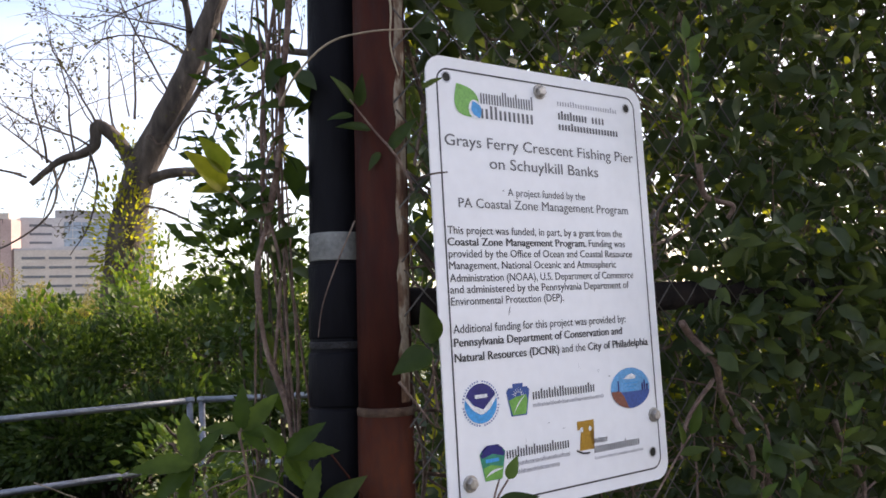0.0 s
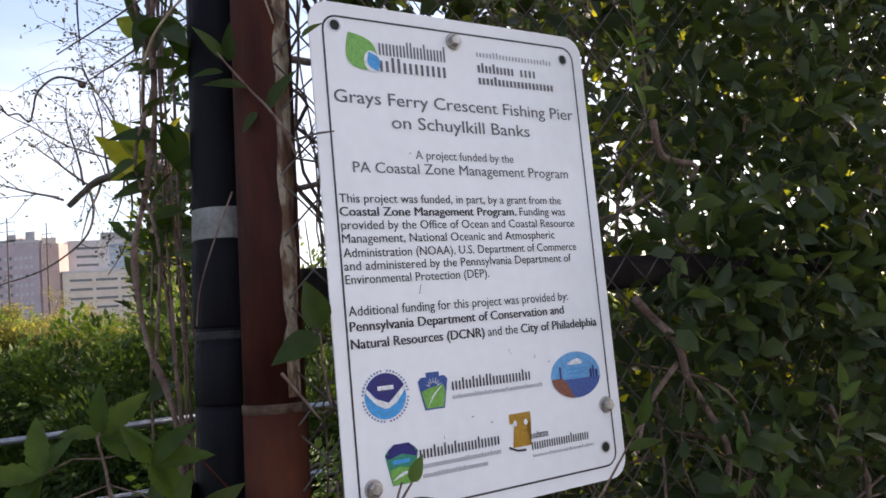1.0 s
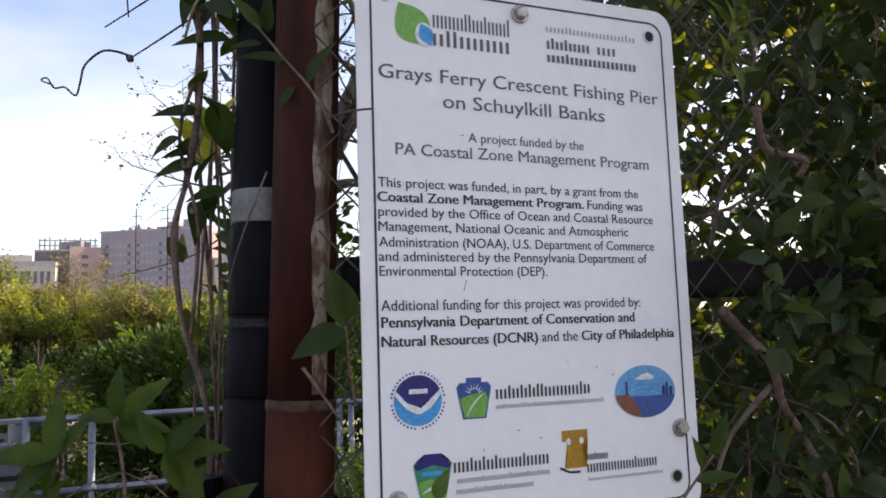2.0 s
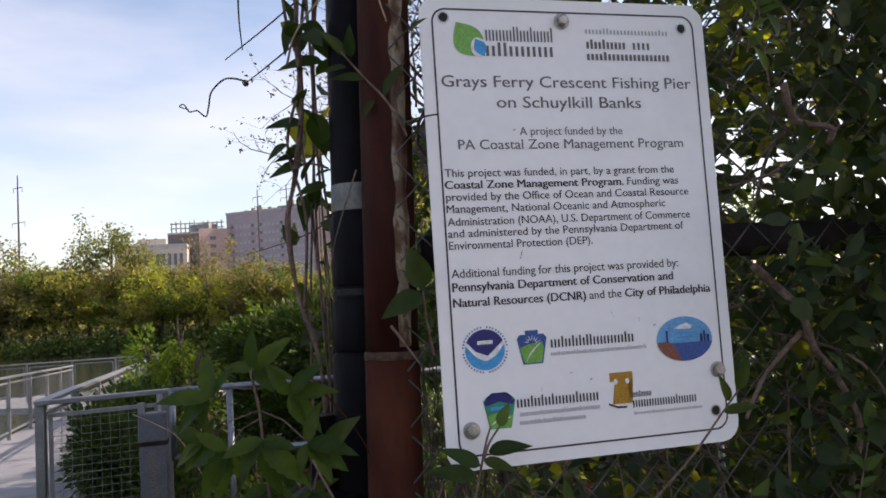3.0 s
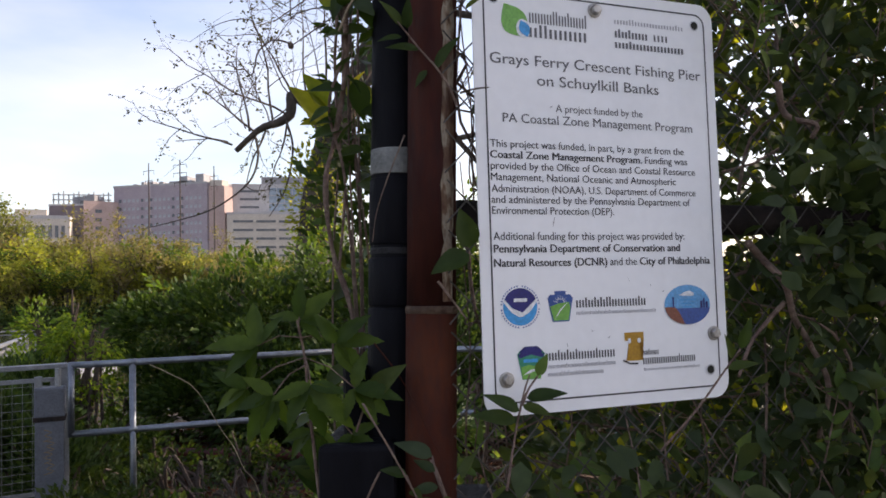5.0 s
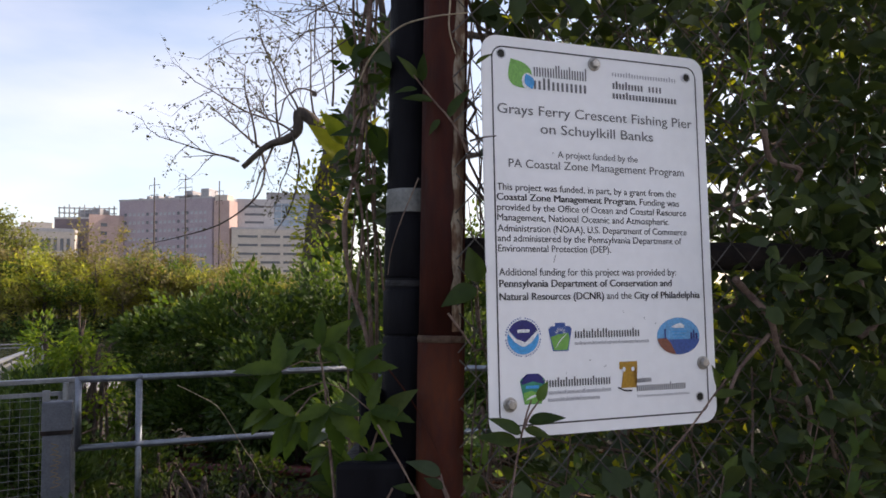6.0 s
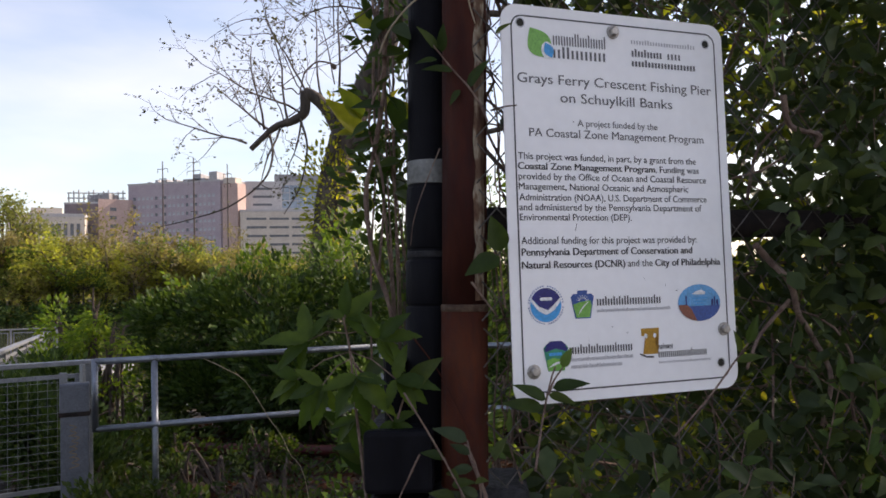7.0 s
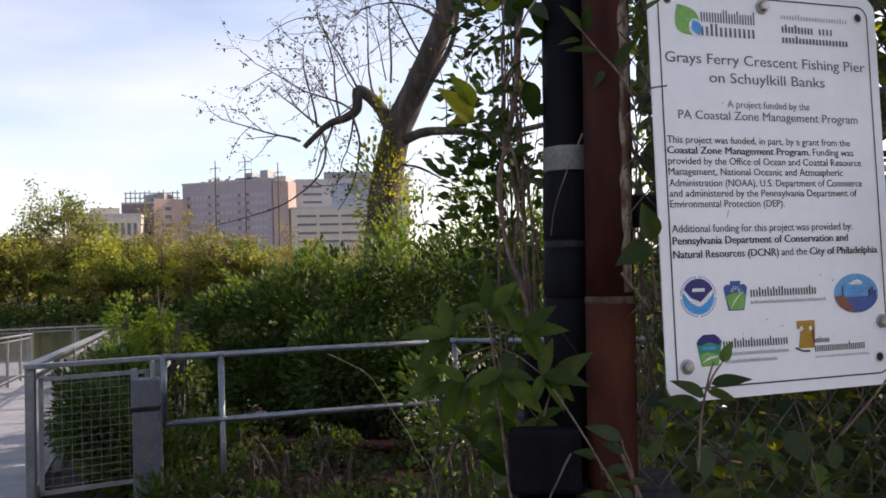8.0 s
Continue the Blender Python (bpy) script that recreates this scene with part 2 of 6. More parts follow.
M_WATER = mw


# ---- builders ----
def part(name, bm, material, parent=None, label="", smooth=False):
    """One bmesh as one mesh object, under a thing or a part, or on its own."""
    me = bpy.data.meshes.new(name)
    bm.to_mesh(me)
    bm.free()
    me.materials.append(material)
    if smooth:
        me.polygons.foreach_set("use_smooth", [True] * len(me.polygons))
    ob = new(name, me)
    if parent:
        ob.parent = parent
    return tagged(ob, label)


def thing(name, at, label, category, group="", kind=""):
    ob = new(name)
    ob.matrix_basis = at
    return tagged(ob, label, category, group, kind)


def block(bm, x0, x1, y0, y1, z0, z1, bevel=0.0):
    """A box with its edges taken off."""
    r = bmesh.ops.create_cube(bm, size=1.0)
    vs = r["verts"]
    bmesh.ops.scale(bm, vec=(x1 - x0, y1 - y0, z1 - z0), verts=vs)
    bmesh.ops.translate(bm, vec=((x0 + x1) / 2, (y0 + y1) / 2, (z0 + z1) / 2), verts=vs)
    if bevel:
        es = list({e for v in vs for e in v.link_edges})
        bmesh.ops.bevel(bm, geom=es, offset=bevel, segments=2, affect="EDGES", profile=0.5)
    return bm


def tube(bm, pts, radii, sides=8, cap=True, wobble=0.0, rng=random):
    """A tapered round tube along a line of points."""
    pts = [Vector(p) for p in pts]
    if not hasattr(radii, "__len__"):
        radii = [radii] * len(pts)
    rings = []
    ref = None
    for i, p in enumerate(pts):
        d = (pts[min(i + 1, len(pts) - 1)] - pts[max(i - 1, 0)]).normalized()
        if ref is None:
            ref = d.orthogonal().normalized()
        ref = (ref - d * ref.dot(d)).normalized()
        side = d.cross(ref)
        ring = []
        for k in range(sides):
            a = 2 * math.pi * k / sides
            r = radii[i] * (1 + (rng.uniform(-wobble, wobble) if wobble else 0))
            ring.append(bm.verts.new(p + (ref * math.cos(a) + side * math.sin(a)) * r))
        rings.append(ring)
    for a, b in zip(rings, rings[1:]):
        for k in range(sides):
            bm.faces.new((a[k], a[(k + 1) % sides], b[(k + 1) % sides], b[k]))
    if cap:
        bm.faces.new(rings[0][::-1])
        bm.faces.new(rings[-1])
    return bm


def smooth_line(pts, n=6):
    """Catmull-Rom points through the given ones."""
    pts = [Vector(p) for p in pts]
    ext = [pts[0] * 2 - pts[1]] + pts + [pts[-1] * 2 - pts[-2]]
    out = []
    for i in range(1, len(ext) - 2):
        a, b, c, d = ext[i - 1:i + 3]
        for k in range(n):
            t = k / n
            out.append(0.5 * ((2 * b) + (c - a) * t + (2 * a - 5 * b + 4 * c - d) * t * t + (3 * b - a - 3 * c + d) * t ** 3))
    return out + [pts[-1]]


def taper(n, r0, r1):
    return [r0 + (r1 - r0) * i / max(1, n - 1) for i in range(n)]


OVATE = (np.array([(0, 0, 0), (0, .4, -.03), (0, .75, -.05), (0, 1, -.14), (-.24, .3, .05), (-.19, .68, .02), (.24, .3, .05), (.19, .68, .02)], float),
         [(0, 1, 4), (4, 1, 2, 5), (5, 2, 3), (0, 6, 1), (6, 7, 2, 1), (7, 3, 2)])
LOW = (np.array([(0, 0, 0), (0, 1, -.1), (-.26, .45, .06), (.26, .45, .06), (0, .5, -.02)], float),
       [(0, 4, 2), (2, 4, 1), (0, 3, 4), (3, 1, 4)])
BLADE = (np.array([(-.02, 0, 0), (.02, 0, 0), (-.016, .55, .03), (.016, .55, .03), (0, 1, .16)], float),
         [(0, 1, 3, 2), (2, 3, 4)])


def leaf_cloud(name, places, ways, sizes, material, parent=None, shape=OVATE, rng=None, label="", flat=0.0):
    """Many leaves in one mesh. places: base points; ways: directions in which leaves point; sizes: lengths."""
    rng = rng or np.random.default_rng(1)
    places, ways, sizes = np.asarray(places, float), np.asarray(ways, float), np.asarray(sizes, float)
    tmpl, faces = shape
    n, k = len(places), len(tmpl)
    y = ways / np.maximum(1e-9, np.linalg.norm(ways, axis=1, keepdims=True))
    up = rng.normal(size=(n, 3)) * (1 - flat) + np.array((0, 0, 1.0)) * (0.6 + flat)
    x = np.cross(y, up)
    x /= np.maximum(1e-9, np.linalg.norm(x, axis=1, keepdims=True))
    z = np.cross(x, y)
    wide = rng.uniform(0.8, 1.25, (n, 1, 1))
    v = (tmpl[None, :, :1] * wide * x[:, None] + tmpl[None, :, 1:2] * y[:, None] + tmpl[None, :, 2:] * rng.uniform(0.3, 2.2, (n, 1, 1)) * z[:, None]) * sizes[:, None, None] + places[:, None]
    fs = []
    for i in range(n):
        o = i * k
        fs.extend([tuple(o + j for j in f) for f in faces])
    me = bpy.data.meshes.new(name)
    me.from_pydata(v.reshape(-1, 3).tolist(), [], fs)
    me.materials.append(material)
    me.polygons.foreach_set("use_smooth", [True] * len(me.polygons))
    ob = new(name, me)
    if parent:
        ob.parent = parent
    return tagged(ob, label)


def ball_points(rng, n, centre, radii, hollow=0.5):
    d = rng.normal(size=(n, 3))
    d /= np.linalg.norm(d, axis=1, keepdims=True)
    r = rng.uniform(hollow ** 3, 1, (n, 1)) ** (1 / 3)
    return np.array(centre) + d * r * np.array(radii), d


# ---- ground, river ----
VIEW = Vector((-0.40, 0.917, 0)).normalized()      # across the river


def ground_z(x, y):
    d = x * VIEW.x + y * VIEW.y
    z = -0.02
    # the bed under the pier walkway lies lower
    if 0.15 < (x + 4.80) * -0.791 + (y - 4.86) * -0.612 < 3.3 and (x + 4.80) * -0.612 + (y - 4.86) * 0.791 > -3:
        z -= 0.32
    if d > 12.5:
        z -= min(1.0, (d - 12.5) / 5.0) ** 1.3 * 3.2
    if d > 112:
        z += min(1.0, (d - 112) / 9.0) * 4.4
    if d > 130:
        z += min(1.0, (d - 130) / 200.0) * 7.0
    return z + 0.05 * noise.noise((x * 0.35, y * 0.35, 3.0)) * (1 if d < 90 else 6)


def build_ground():
    bm = bmesh.new()
    side = Vector((VIEW.y, -VIEW.x, 0))
    ds = [-2500, -600, -150, -40, -15, -8] + [-4 + 0.6 * i for i in range(32)] + [16, 20, 30, 50, 75, 100, 109, 111, 113, 115, 117, 119, 121, 123, 128, 135, 145, 170, 210, 260, 320, 420, 700, 1400, 3000]
    ss = [-3000, -900, -420, -330, -260, -200, -150, -110, -80, -55, -35, -22] + [-14 + 0.7 * i for i in range(34)] + [13, 20, 35, 60, 120, 300, 900, 3000]
    grid = []
    for d in ds:
        row = []
        for q in ss:
            p = VIEW * d + side * q
            row.append(bm.verts.new((p.x, p.y, ground_z(p.x, p.y))))
        grid.append(row)
    for a, b in zip(grid, grid[1:]):
        for i in range(len(ss) - 1):
            bm.faces.new((a[i], a[i + 1], b[i + 1], b[i]))
    return tagged(part("ground", bm, M_GROUND, smooth=True), "brown earth bank with leaf litter sloping to the river", "ground", kind="structure")


build_ground()
bm = bmesh.new()
side = Vector((VIEW.y, -VIEW.x, 0))
corners = [VIEW * d + side * q + Vector((0, 0, -1.0)) for d, q in ((13, -900), (13, 900), (119, 900), (119, -900))]
bm.faces.new([bm.verts.new(c) for c in corners])
tagged(part("water", bm, M_WATER), "dark green river with slight ripples", "river", kind="structure")


# ---- the far bank: buildings ----
def window_mesh(w, h):
    bm = bmesh.new()
    block(bm, -w / 2, w / 2, -0.12, 0.12, -h / 2, h / 2)
    me = bpy.data.meshes.new("window")
    bm.to_mesh(me)
    bm.free()
    return me


WIN_PANE, WIN_PALE, WIN_SLIT, WIN_TALL, WIN_SHORT, WIN_GLAZE = (window_mesh(1.1, 1.35), window_mesh(1.1, 1.35), window_mesh(8.5, 1.0), window_mesh(1.3, 5.0), window_mesh(2.6, 1.5), window_mesh(3.2, 3.2))
WIN_PANE.materials.append(M_PANE)
WIN_PALE.materials.append(M_BLIND)
WIN_SLIT.materials.append(M_PANE)
WIN_TALL.materials.append(M_PANE)
WIN_SHORT.materials.append(M_PANE)
WIN_GLAZE.materials.append(M_GLAZE)


def facade_windows(parent, mesh_pick, a, b, z0, rows, dz, cols, margin=2.0):
    """Windows in rows along a wall from a to b (plan points), standing a little proud of it."""
    a, b = Vector((*a, 0)), Vector((*b, 0))
    d = b - a
    length = d.length
    d.normalize()
    out = Vector((d.y, -d.x, 0))
    turn = math.atan2(d.y, d.x)
    for r in range(rows):
        for c in range(cols):
            p = a + d * (margin + (length - 2 * margin) * (c + 0.5) / cols) + out * 0.02
            w = new("window", mesh_pick(r, c))
            w.matrix_basis = Matrix.Translation((p.x, p.y, z0 + dz * r)) @ Matrix.Rotation(turn, 4, "Z")
            w.parent = parent


def prism(bm, plan, z0, z1):
    lo = [bm.verts.new((x, y, z0)) for x, y in plan]
    hi = [bm.verts.new((x, y, z1)) for x, y in plan]
    n = len(plan)
    bm.faces.new(lo[::-1])
    bm.faces.new(hi)
    for i in range(n):
        bm.faces.new((lo[i], lo[(i + 1) % n], hi[(i + 1) % n], hi[i]))
    return bm


def house(name, label, plan, z0, z1, material, parapet=0.8):
    b = thing(name, Matrix.Identity(4), label, "building", "riverside buildings")
    part("wall", prism(bmesh.new(), plan, z0, z1), material, b)
    bm = bmesh.new()
    cx, cy = sum(p[0] for p in plan) / len(plan), sum(p[1] for p in plan) / len(plan)
    prism(bm, [(cx + (x - cx) * 1.01, cy + (y - cy) * 1.01) for x, y in plan], z1, z1 + parapet)
    part("roof", bm, M_CONCRETE, b)
    return b


rng = np.random.default_rng(5)
# long brick block, distant haze put into its mauve colour
tall = house("brick_tower_block", "large brick block with rows of small windows, haze put into its mauve", [(-221, 315), (-177.7, 318.5), (-166, 345), (-210, 345)], 6, 53.2, M_BRICK_A)
facade_windows(tall, lambda r, c: WIN_PANE if (r * 7 + c * 3) % 7 < 2 else WIN_PALE, (-221, 315), (-177.7, 318.5), 17.5, 9, 3.7, 19)
facade_windows(tall, lambda r, c: WIN_PANE, (-177.7, 318.5), (-166, 345), 17.5, 9, 3.7, 5)
for x0, x1, h in ((-209, -206, 2.2), (-203, -201, 1.8), (-198, -187, 1.6), (-185, -181, 4.2), (-193, -189, 3.6), (-216, -214, 1.4), (-212, -210.5, 2.2)):
    part("roof_plant", block(bmesh.new(), x0, x1, 322, 330, 54.0, 54.0 + h, 0.1), M_ROOFKIT, tall)
# The shaft's pink carries the sun on the block's right side.
part("side_shaft", prism(bmesh.new(), [(-176.8, 318.7), (-170.3, 320.5), (-169.3, 326), (-175.4, 326)], 6, 52.0), M_BRICK_LIT, tall, "brick stair shaft, sunlight put into its paler pink")
part("shaft_head", prism(bmesh.new(), [(-176.4, 319.3), (-171.4, 320.7), (-170.6, 325), (-175.2, 325)], 52.0, 54.6), M_STONE, tall)
# brown laboratory with pipework on the roof
# Main wall painted darker for shade, wing paler for sun.
lab = house("brown_brick_building", "brown brick building with open steel framework on its roof, shade put into its wall colour", [(-241.5, 299), (-227.5, 304), (-222, 322), (-247, 312)], 6, 44.6, M_BRICK_SHADE)
part("wing", prism(bmesh.new(), [(-227.6, 303.2), (-219.2, 312), (-218, 324), (-224, 322)], 6, 46.6), M_BRICK_LIT, lab, "brick wing with dark window slots, sunlight put into its paler colour")
facade_windows(lab, lambda r, c: WIN_SHORT, (-227.6, 303.2), (-219.2, 312), 20, 7, 3.7, 1, 3.2)
facade_windows(lab, lambda r, c: WIN_PANE, (-241.5, 299), (-227.5, 304), 20, 6, 3.7, 7)
for i in range(12):
    x, y = -239.5 + i * 1.6, 299 + i * 1.18
    part("frame_post", block(bmesh.new(), x, x + .4, y, y + .4, 45.4, 49.8 + (i % 3) * 0.6), M_ROOFKIT, lab)
for zz in (47.2, 49.4):
    part("frame_beam", tube(bmesh.new(), [(-239.8, 298.9, zz), (-220.8, 313.0, zz + .3)], .26, 5), M_ROOFKIT, lab)
part("roof_plant", block(bmesh.new(), -236, -225, 307, 313, 45.4, 49.2, 0.1), M_ROOFKIT, lab)
# low stone building with tall windows
low = house("pale_stone_building", "pale tan building with a row of tall dark windows", [(-249, 274), (-226.3, 292.6), (-232, 302), (-254, 283)], 5, 37.7, M_STONE, 1.4)
facade_windows(low, lambda r, c: WIN_TALL, (-249, 274), (-226.3, 292.6), 32.4, 1, 5, 11, 1.2)
facade_windows(low, lambda r, c: WIN_TALL, (-249, 274), (-226.3, 292.6), 24.0, 1, 5, 11, 1.2)
part("penthouse", prism(bmesh.new(), [(-243, 281), (-234, 288.5), (-237, 293), (-246, 285)], 39.1, 41.6), M_STONE, low)
# wide parking structure and glass block
park = house("parking_structure", "wide tan concrete parking structure with dark horizontal slots", [(-169, 320), (-124, 348), (-130, 358), (-174, 330)], 5, 39.4, M_STONE)
facade_windows(park, lambda r, c: WIN_SLIT, (-169, 320), (-124, 348), 21, 5, 3.8, 5)
glass = house("glass_block", "pale block with a large glazed front above a parking structure", [(-171.8, 331), (-126, 356), (-131, 368), (-177, 343)], 30, 53.4, M_CONCRETE)
facade_windows(glass, lambda r, c: WIN_GLAZE, (-158, 338.5), (-136, 350.5), 43.6, 3, 3.6, 7, .2)
facade_windows(glass, lambda r, c: WIN_SLIT, (-171.8, 331), (-159, 338), 43.6, 3, 3.6, 1, .2)
part("penthouse", prism(bmesh.new(), [(-161, 338), (-142, 348.5), (-145, 354), (-164, 344)], 54.2, 57.6), M_ROOFKIT, glass)


def pylon(at, height, arms):
    """A tall steel pole with cross-arms and insulators."""
    p = thing("utility_pole", Matrix.Translation(at), "tall thin steel transmission pole with cross-arms", "utility pole", "transmission poles")
    part("mast", tube(bmesh.new(), [(0, 0, 0), (0, 0, height)], [0.42, 0.18], 8), M_PYLON, p)
    for z, w in arms:
        bm = bmesh.new()
        tube(bm, [(-w, 0, z), (w, 0, z + 0.15)], 0.11, 6)
        for x in (-w, w):
            tube(bm, [(x, 0, z), (x, 0, z - 1.4)], 0.08, 5)
        part("cross_arm", bm, M_PYLON, p)
    return p


pylon((-162.8, 251.9, 5), 45.8, ((43.0, 2.0), (39.5, 1.4)))
pylon((-153.9, 257.4, 5), 47.3, ((45.5, 2.6), (42.5, 2.6), (39.0, 2.2), (28.0, 1.2)))
pylon((-143.8, 263.2, 5), 45.2, ((41.5, 1.6), (38.0, 1.2)))
pylon((-207.5, 187.8, 6), 46.5, ((42.5, 1.8), (31.6, 2.6)))


# ---- trees ----
def grow(bm, start, way, length, r0, rng, depth, tips, droop=0.0, curl=0.35):
    """A wandering branch with side shoots; its ends go into tips."""
    n = 6
    pts, p, d = [Vector(start)], Vector(start), Vector(way).normalized()
    for i in range(n):
        d = (d + Vector(rng.normal(0, curl * 0.35, 3)) + Vector((0, 0, -droop))).normalized()
        p = p + d * length / n
        pts.append(p.copy())
    tube(bm, pts, taper(n + 1, r0, r0 * 0.35), 5 if depth else 4, False)
    if depth <= 0:
        tips.extend((q, d.copy()) for q in pts[2:])
        return
    for i in range(2, n + 1):
        if rng.random() < 0.85:
            q = d.cross(Vector(rng.normal(size=3))).normalized()
            grow(bm, pts[i], d * 0.6 + q * 0.9 + Vector((0, 0, 0.15)), length * rng.uniform(0.35, 0.6), r0 * 0.42, rng, depth - 1, tips, droop, curl)


def leaning_tree():
    rng = np.random.default_rng(11)
    t = thing("leaning_tree", Matrix.Translation((-.2, 0, .15)), "leaning grey-barked riverside tree with sparse spring leaves", "tree")
    y = 17.3
    trunk = smooth_line([(-6.9, y, -2.0), (-6.75, y, 1.0), (-6.5, y, 3.5), (-6.15, y, 5.0), (-5.6, y - .1, 6.0), (-5.0, y - .2, 7.1), (-4.25, y - .3, 8.75), (-3.5, y - .2, 10.6), (-3.0, y, 12.5)], 5)
    part("trunk", tube(bmesh.new(), trunk, taper(len(trunk), 0.46, 0.13), 14, True, 0.06), M_BARK, t, smooth=True)
    tips = []
    limbs = [([(-6.2, y, 4.9), (-6.45, y - .1, 5.6), (-6.95, y - .2, 6.1), (-7.03, y - .2, 5.65), (-7.3, y - .3, 5.45), (-7.75, y - .3, 5.33), (-8.3, y - .4, 4.85)], 0.17, 0.06),
             ([(-6.1, y, 4.8), (-5.5, y - .2, 4.95), (-4.7, y - .4, 4.9), (-3.6, y - .5, 4.7), (-2.2, y - .4, 4.9)], 0.13, 0.05),
             ([(-4.5, y, 8.0), (-3.7, y - .2, 7.75), (-2.4, y - .3, 7.4), (-1.2, y - .2, 7.5)], 0.12, 0.05),
             ([(-5.0, y, 7.1), (-4.9, y - .4, 8.4), (-5.2, y - .6, 9.6), (-5.6, y - .6, 10.8)], 0.09, 0.04),
             ([(-6.0, y, 5.2), (-5.3, y - .3, 5.9), (-4.6, y - .4, 6.9), (-4.4, y - .4, 8.0)], 0.09, 0.04)]
    for pts, r0, r1 in limbs:
        line = smooth_line(pts, 5)
        part("limb", tube(bmesh.new(), line, taper(len(line), r0, r1), 9, True, 0.08), M_BARK, t, smooth=True)
    bm = bmesh.new()
    for a, w, l in (((-6.95, y - .2, 6.05), (-.5, -.1, .9), 2.2), ((-7.05, y - .3, 5.6), (-.9, 0, .7), 2.6), ((-7.9, y - .3, 5.3), (-.8, 0, .6), 2.2), ((-8.0, y - .3, 5.3), (-.2, 0, .9), 2.2),
                    ((-8.4, y - .4, 5.0), (-.9, 0, .3), 2.0), ((-7.4, y - .3, 5.4), (-.2, 0, 1), 2.6), ((-7.03, y - .2, 5.7), (-.3, -.2, -1), 1.6), ((-7.6, y - .3, 5.3), (-.5, 0, -1), 1.4),
                    ((-6.5, y - .1, 5.7), (-.25, 0, 1), 3.0), ((-6.2, y - .1, 6.2), (.1, -.1, 1), 2.6), ((-5.3, y - .2, 6.5), (-.4, -.1, 1), 3.0), ((-4.8, y - .2, 7.4), (-.8, -.1, .8), 3.2),
                    ((-4.25, y - .3, 8.75), (-.9, 0, .4), 3.0), ((-4.6, y - .3, 8.0), (-.9, 0, .1), 2.4), ((-5.2, y - .6, 9.6), (-.7, 0, .4), 2.4), ((-3.5, y - .2, 10.6), (-.8, 0, .5), 2.6),
                    ((-4.7, y - .4, 4.9), (.3, 0, .9), 2.2), ((-3.6, y - .5, 4.7), (.5, 0, .8), 2.0), ((-2.4, y - .3, 7.4), (.5, 0, .8), 1.8), ((-3.7, y - .2, 7.75), (.3, 0, 1), 2.2),
                    ((-6.3, y, 4.4), (.9, -.3, -.4), 2.4), ((-3.0, y, 12.0), (.3, 0, 1), 2.5), ((-5.0, y - .3, 6.9), (.8, -.2, .5), 2.4), ((-4.4, y - .4, 8.0), (.2, -.2, 1), 2.4)):
        grow(bm, a, w, l, 0.030, rng, 2, tips, 0.01)
        grow(bm, Vector(a) + Vector((-.15, .1, .1)), Vector(w) + Vector((-.25, .1, .15)), l * .7, 0.018, rng, 1, tips, 0.0)
    # long hanging shoots below the broken limb
    for pts in ([(-7.9, y - .3, 5.3), (-7.75, y - .4, 4.7), (-8.0, y - .4, 4.1), (-8.8, y - .5, 3.55), (-9.8, y - .5, 3.3), (-10.7, y - .5, 3.15)], [(-7.1, y - .3, 5.5), (-6.9, y - .4, 4.8), (-7.1, y - .4, 3.9), (-7.5, y - .4, 3.3)]):
        line = smooth_line(pts, 5)
        tube(bm, line, taper(len(line), 0.032, 0.010), 5, False)
        tips.extend((q, Vector((-.6, 0, .3))) for q in line[8:])
    tagged(part("twig_mass", bm, M_BARK, t), kind="stuff")
    ps, ws, sz = [], [], []
    for p, d in tips:
        for _ in range(rng.integers(1, 4) if rng.random() < 0.45 else 0):
            ps.append(p + Vector(rng.normal(0, 0.05, 3)))
            ws.append(Vector(rng.normal(size=3)) * 0.7 + d)
            sz.append(rng.uniform(0.06, 0.12))
    tagged(leaf_cloud("leaves", ps, ws, sz, M_LEAF_TREE, t, LOW, rng), kind="stuff")
    # fresh shoots round the lower trunk
    p, d = ball_points(rng, 900, (-6.45, y - .3, 3.7), (0.75, 0.4, 1.3), 0.1)
    p2, d2 = ball_points(rng, 160, (-6.3, y - .3, 5.2), (0.25, 0.3, 0.9), 0.1)
    tagged(leaf_cloud("shoot_foliage", np.vstack((p, p2)), np.vstack((d, d2)) + (0, 0, .3), rng.uniform(0.07, 0.16, 1060), M_LEAF_YELLOW, t, LOW, rng), kind="stuff")


leaning_tree()


def far_tree(name, label, height, width, leaf, rng, n=1500, bare=0.4, size=0.55):
    t = thing(name, Matrix.Identity(4), label, "tree", "trees on the far bank")
    bm, tips = bmesh.new(), []
    line = smooth_line([(0, 0, -0.5), (0.1, 0, height * 0.2), (-0.1, 0.1, height * 0.45), (0.15, 0, height * 0.8)], 3)
    part("trunk", tube(bm, line, taper(len(line), height * 0.022, height * 0.006), 7), M_BARK, t)
    bm = bmesh.new()
    for i in range(14):
        z = height * rng.uniform(0.18, 0.7)
        a = rng.uniform(0, 6.28)
        grow(bm, (0, 0, z), (math.cos(a), math.sin(a), rng.uniform(0.3, 1.1)), width * rng.uniform(0.35, 0.6), height * 0.009, rng, 1, tips)
    tagged(part("branch_mass", bm, M_BARK, t), kind="stuff")
    ps, ws = [], []
    for _ in range(n):
        p, d = tips[rng.integers(len(tips))]
        q = p + Vector(rng.normal(0, width * 0.045, 3))
        ps.append(q)
        ws.append(Vector(rng.normal(size=3)) + d * 0.4 + Vector((0, 0, -bare * 0.5)))
    tagged(leaf_cloud("crown", ps, ws, rng.uniform(size * 0.6, size * 1.3, n), leaf, t, LOW, rng), kind="stuff")
    return t


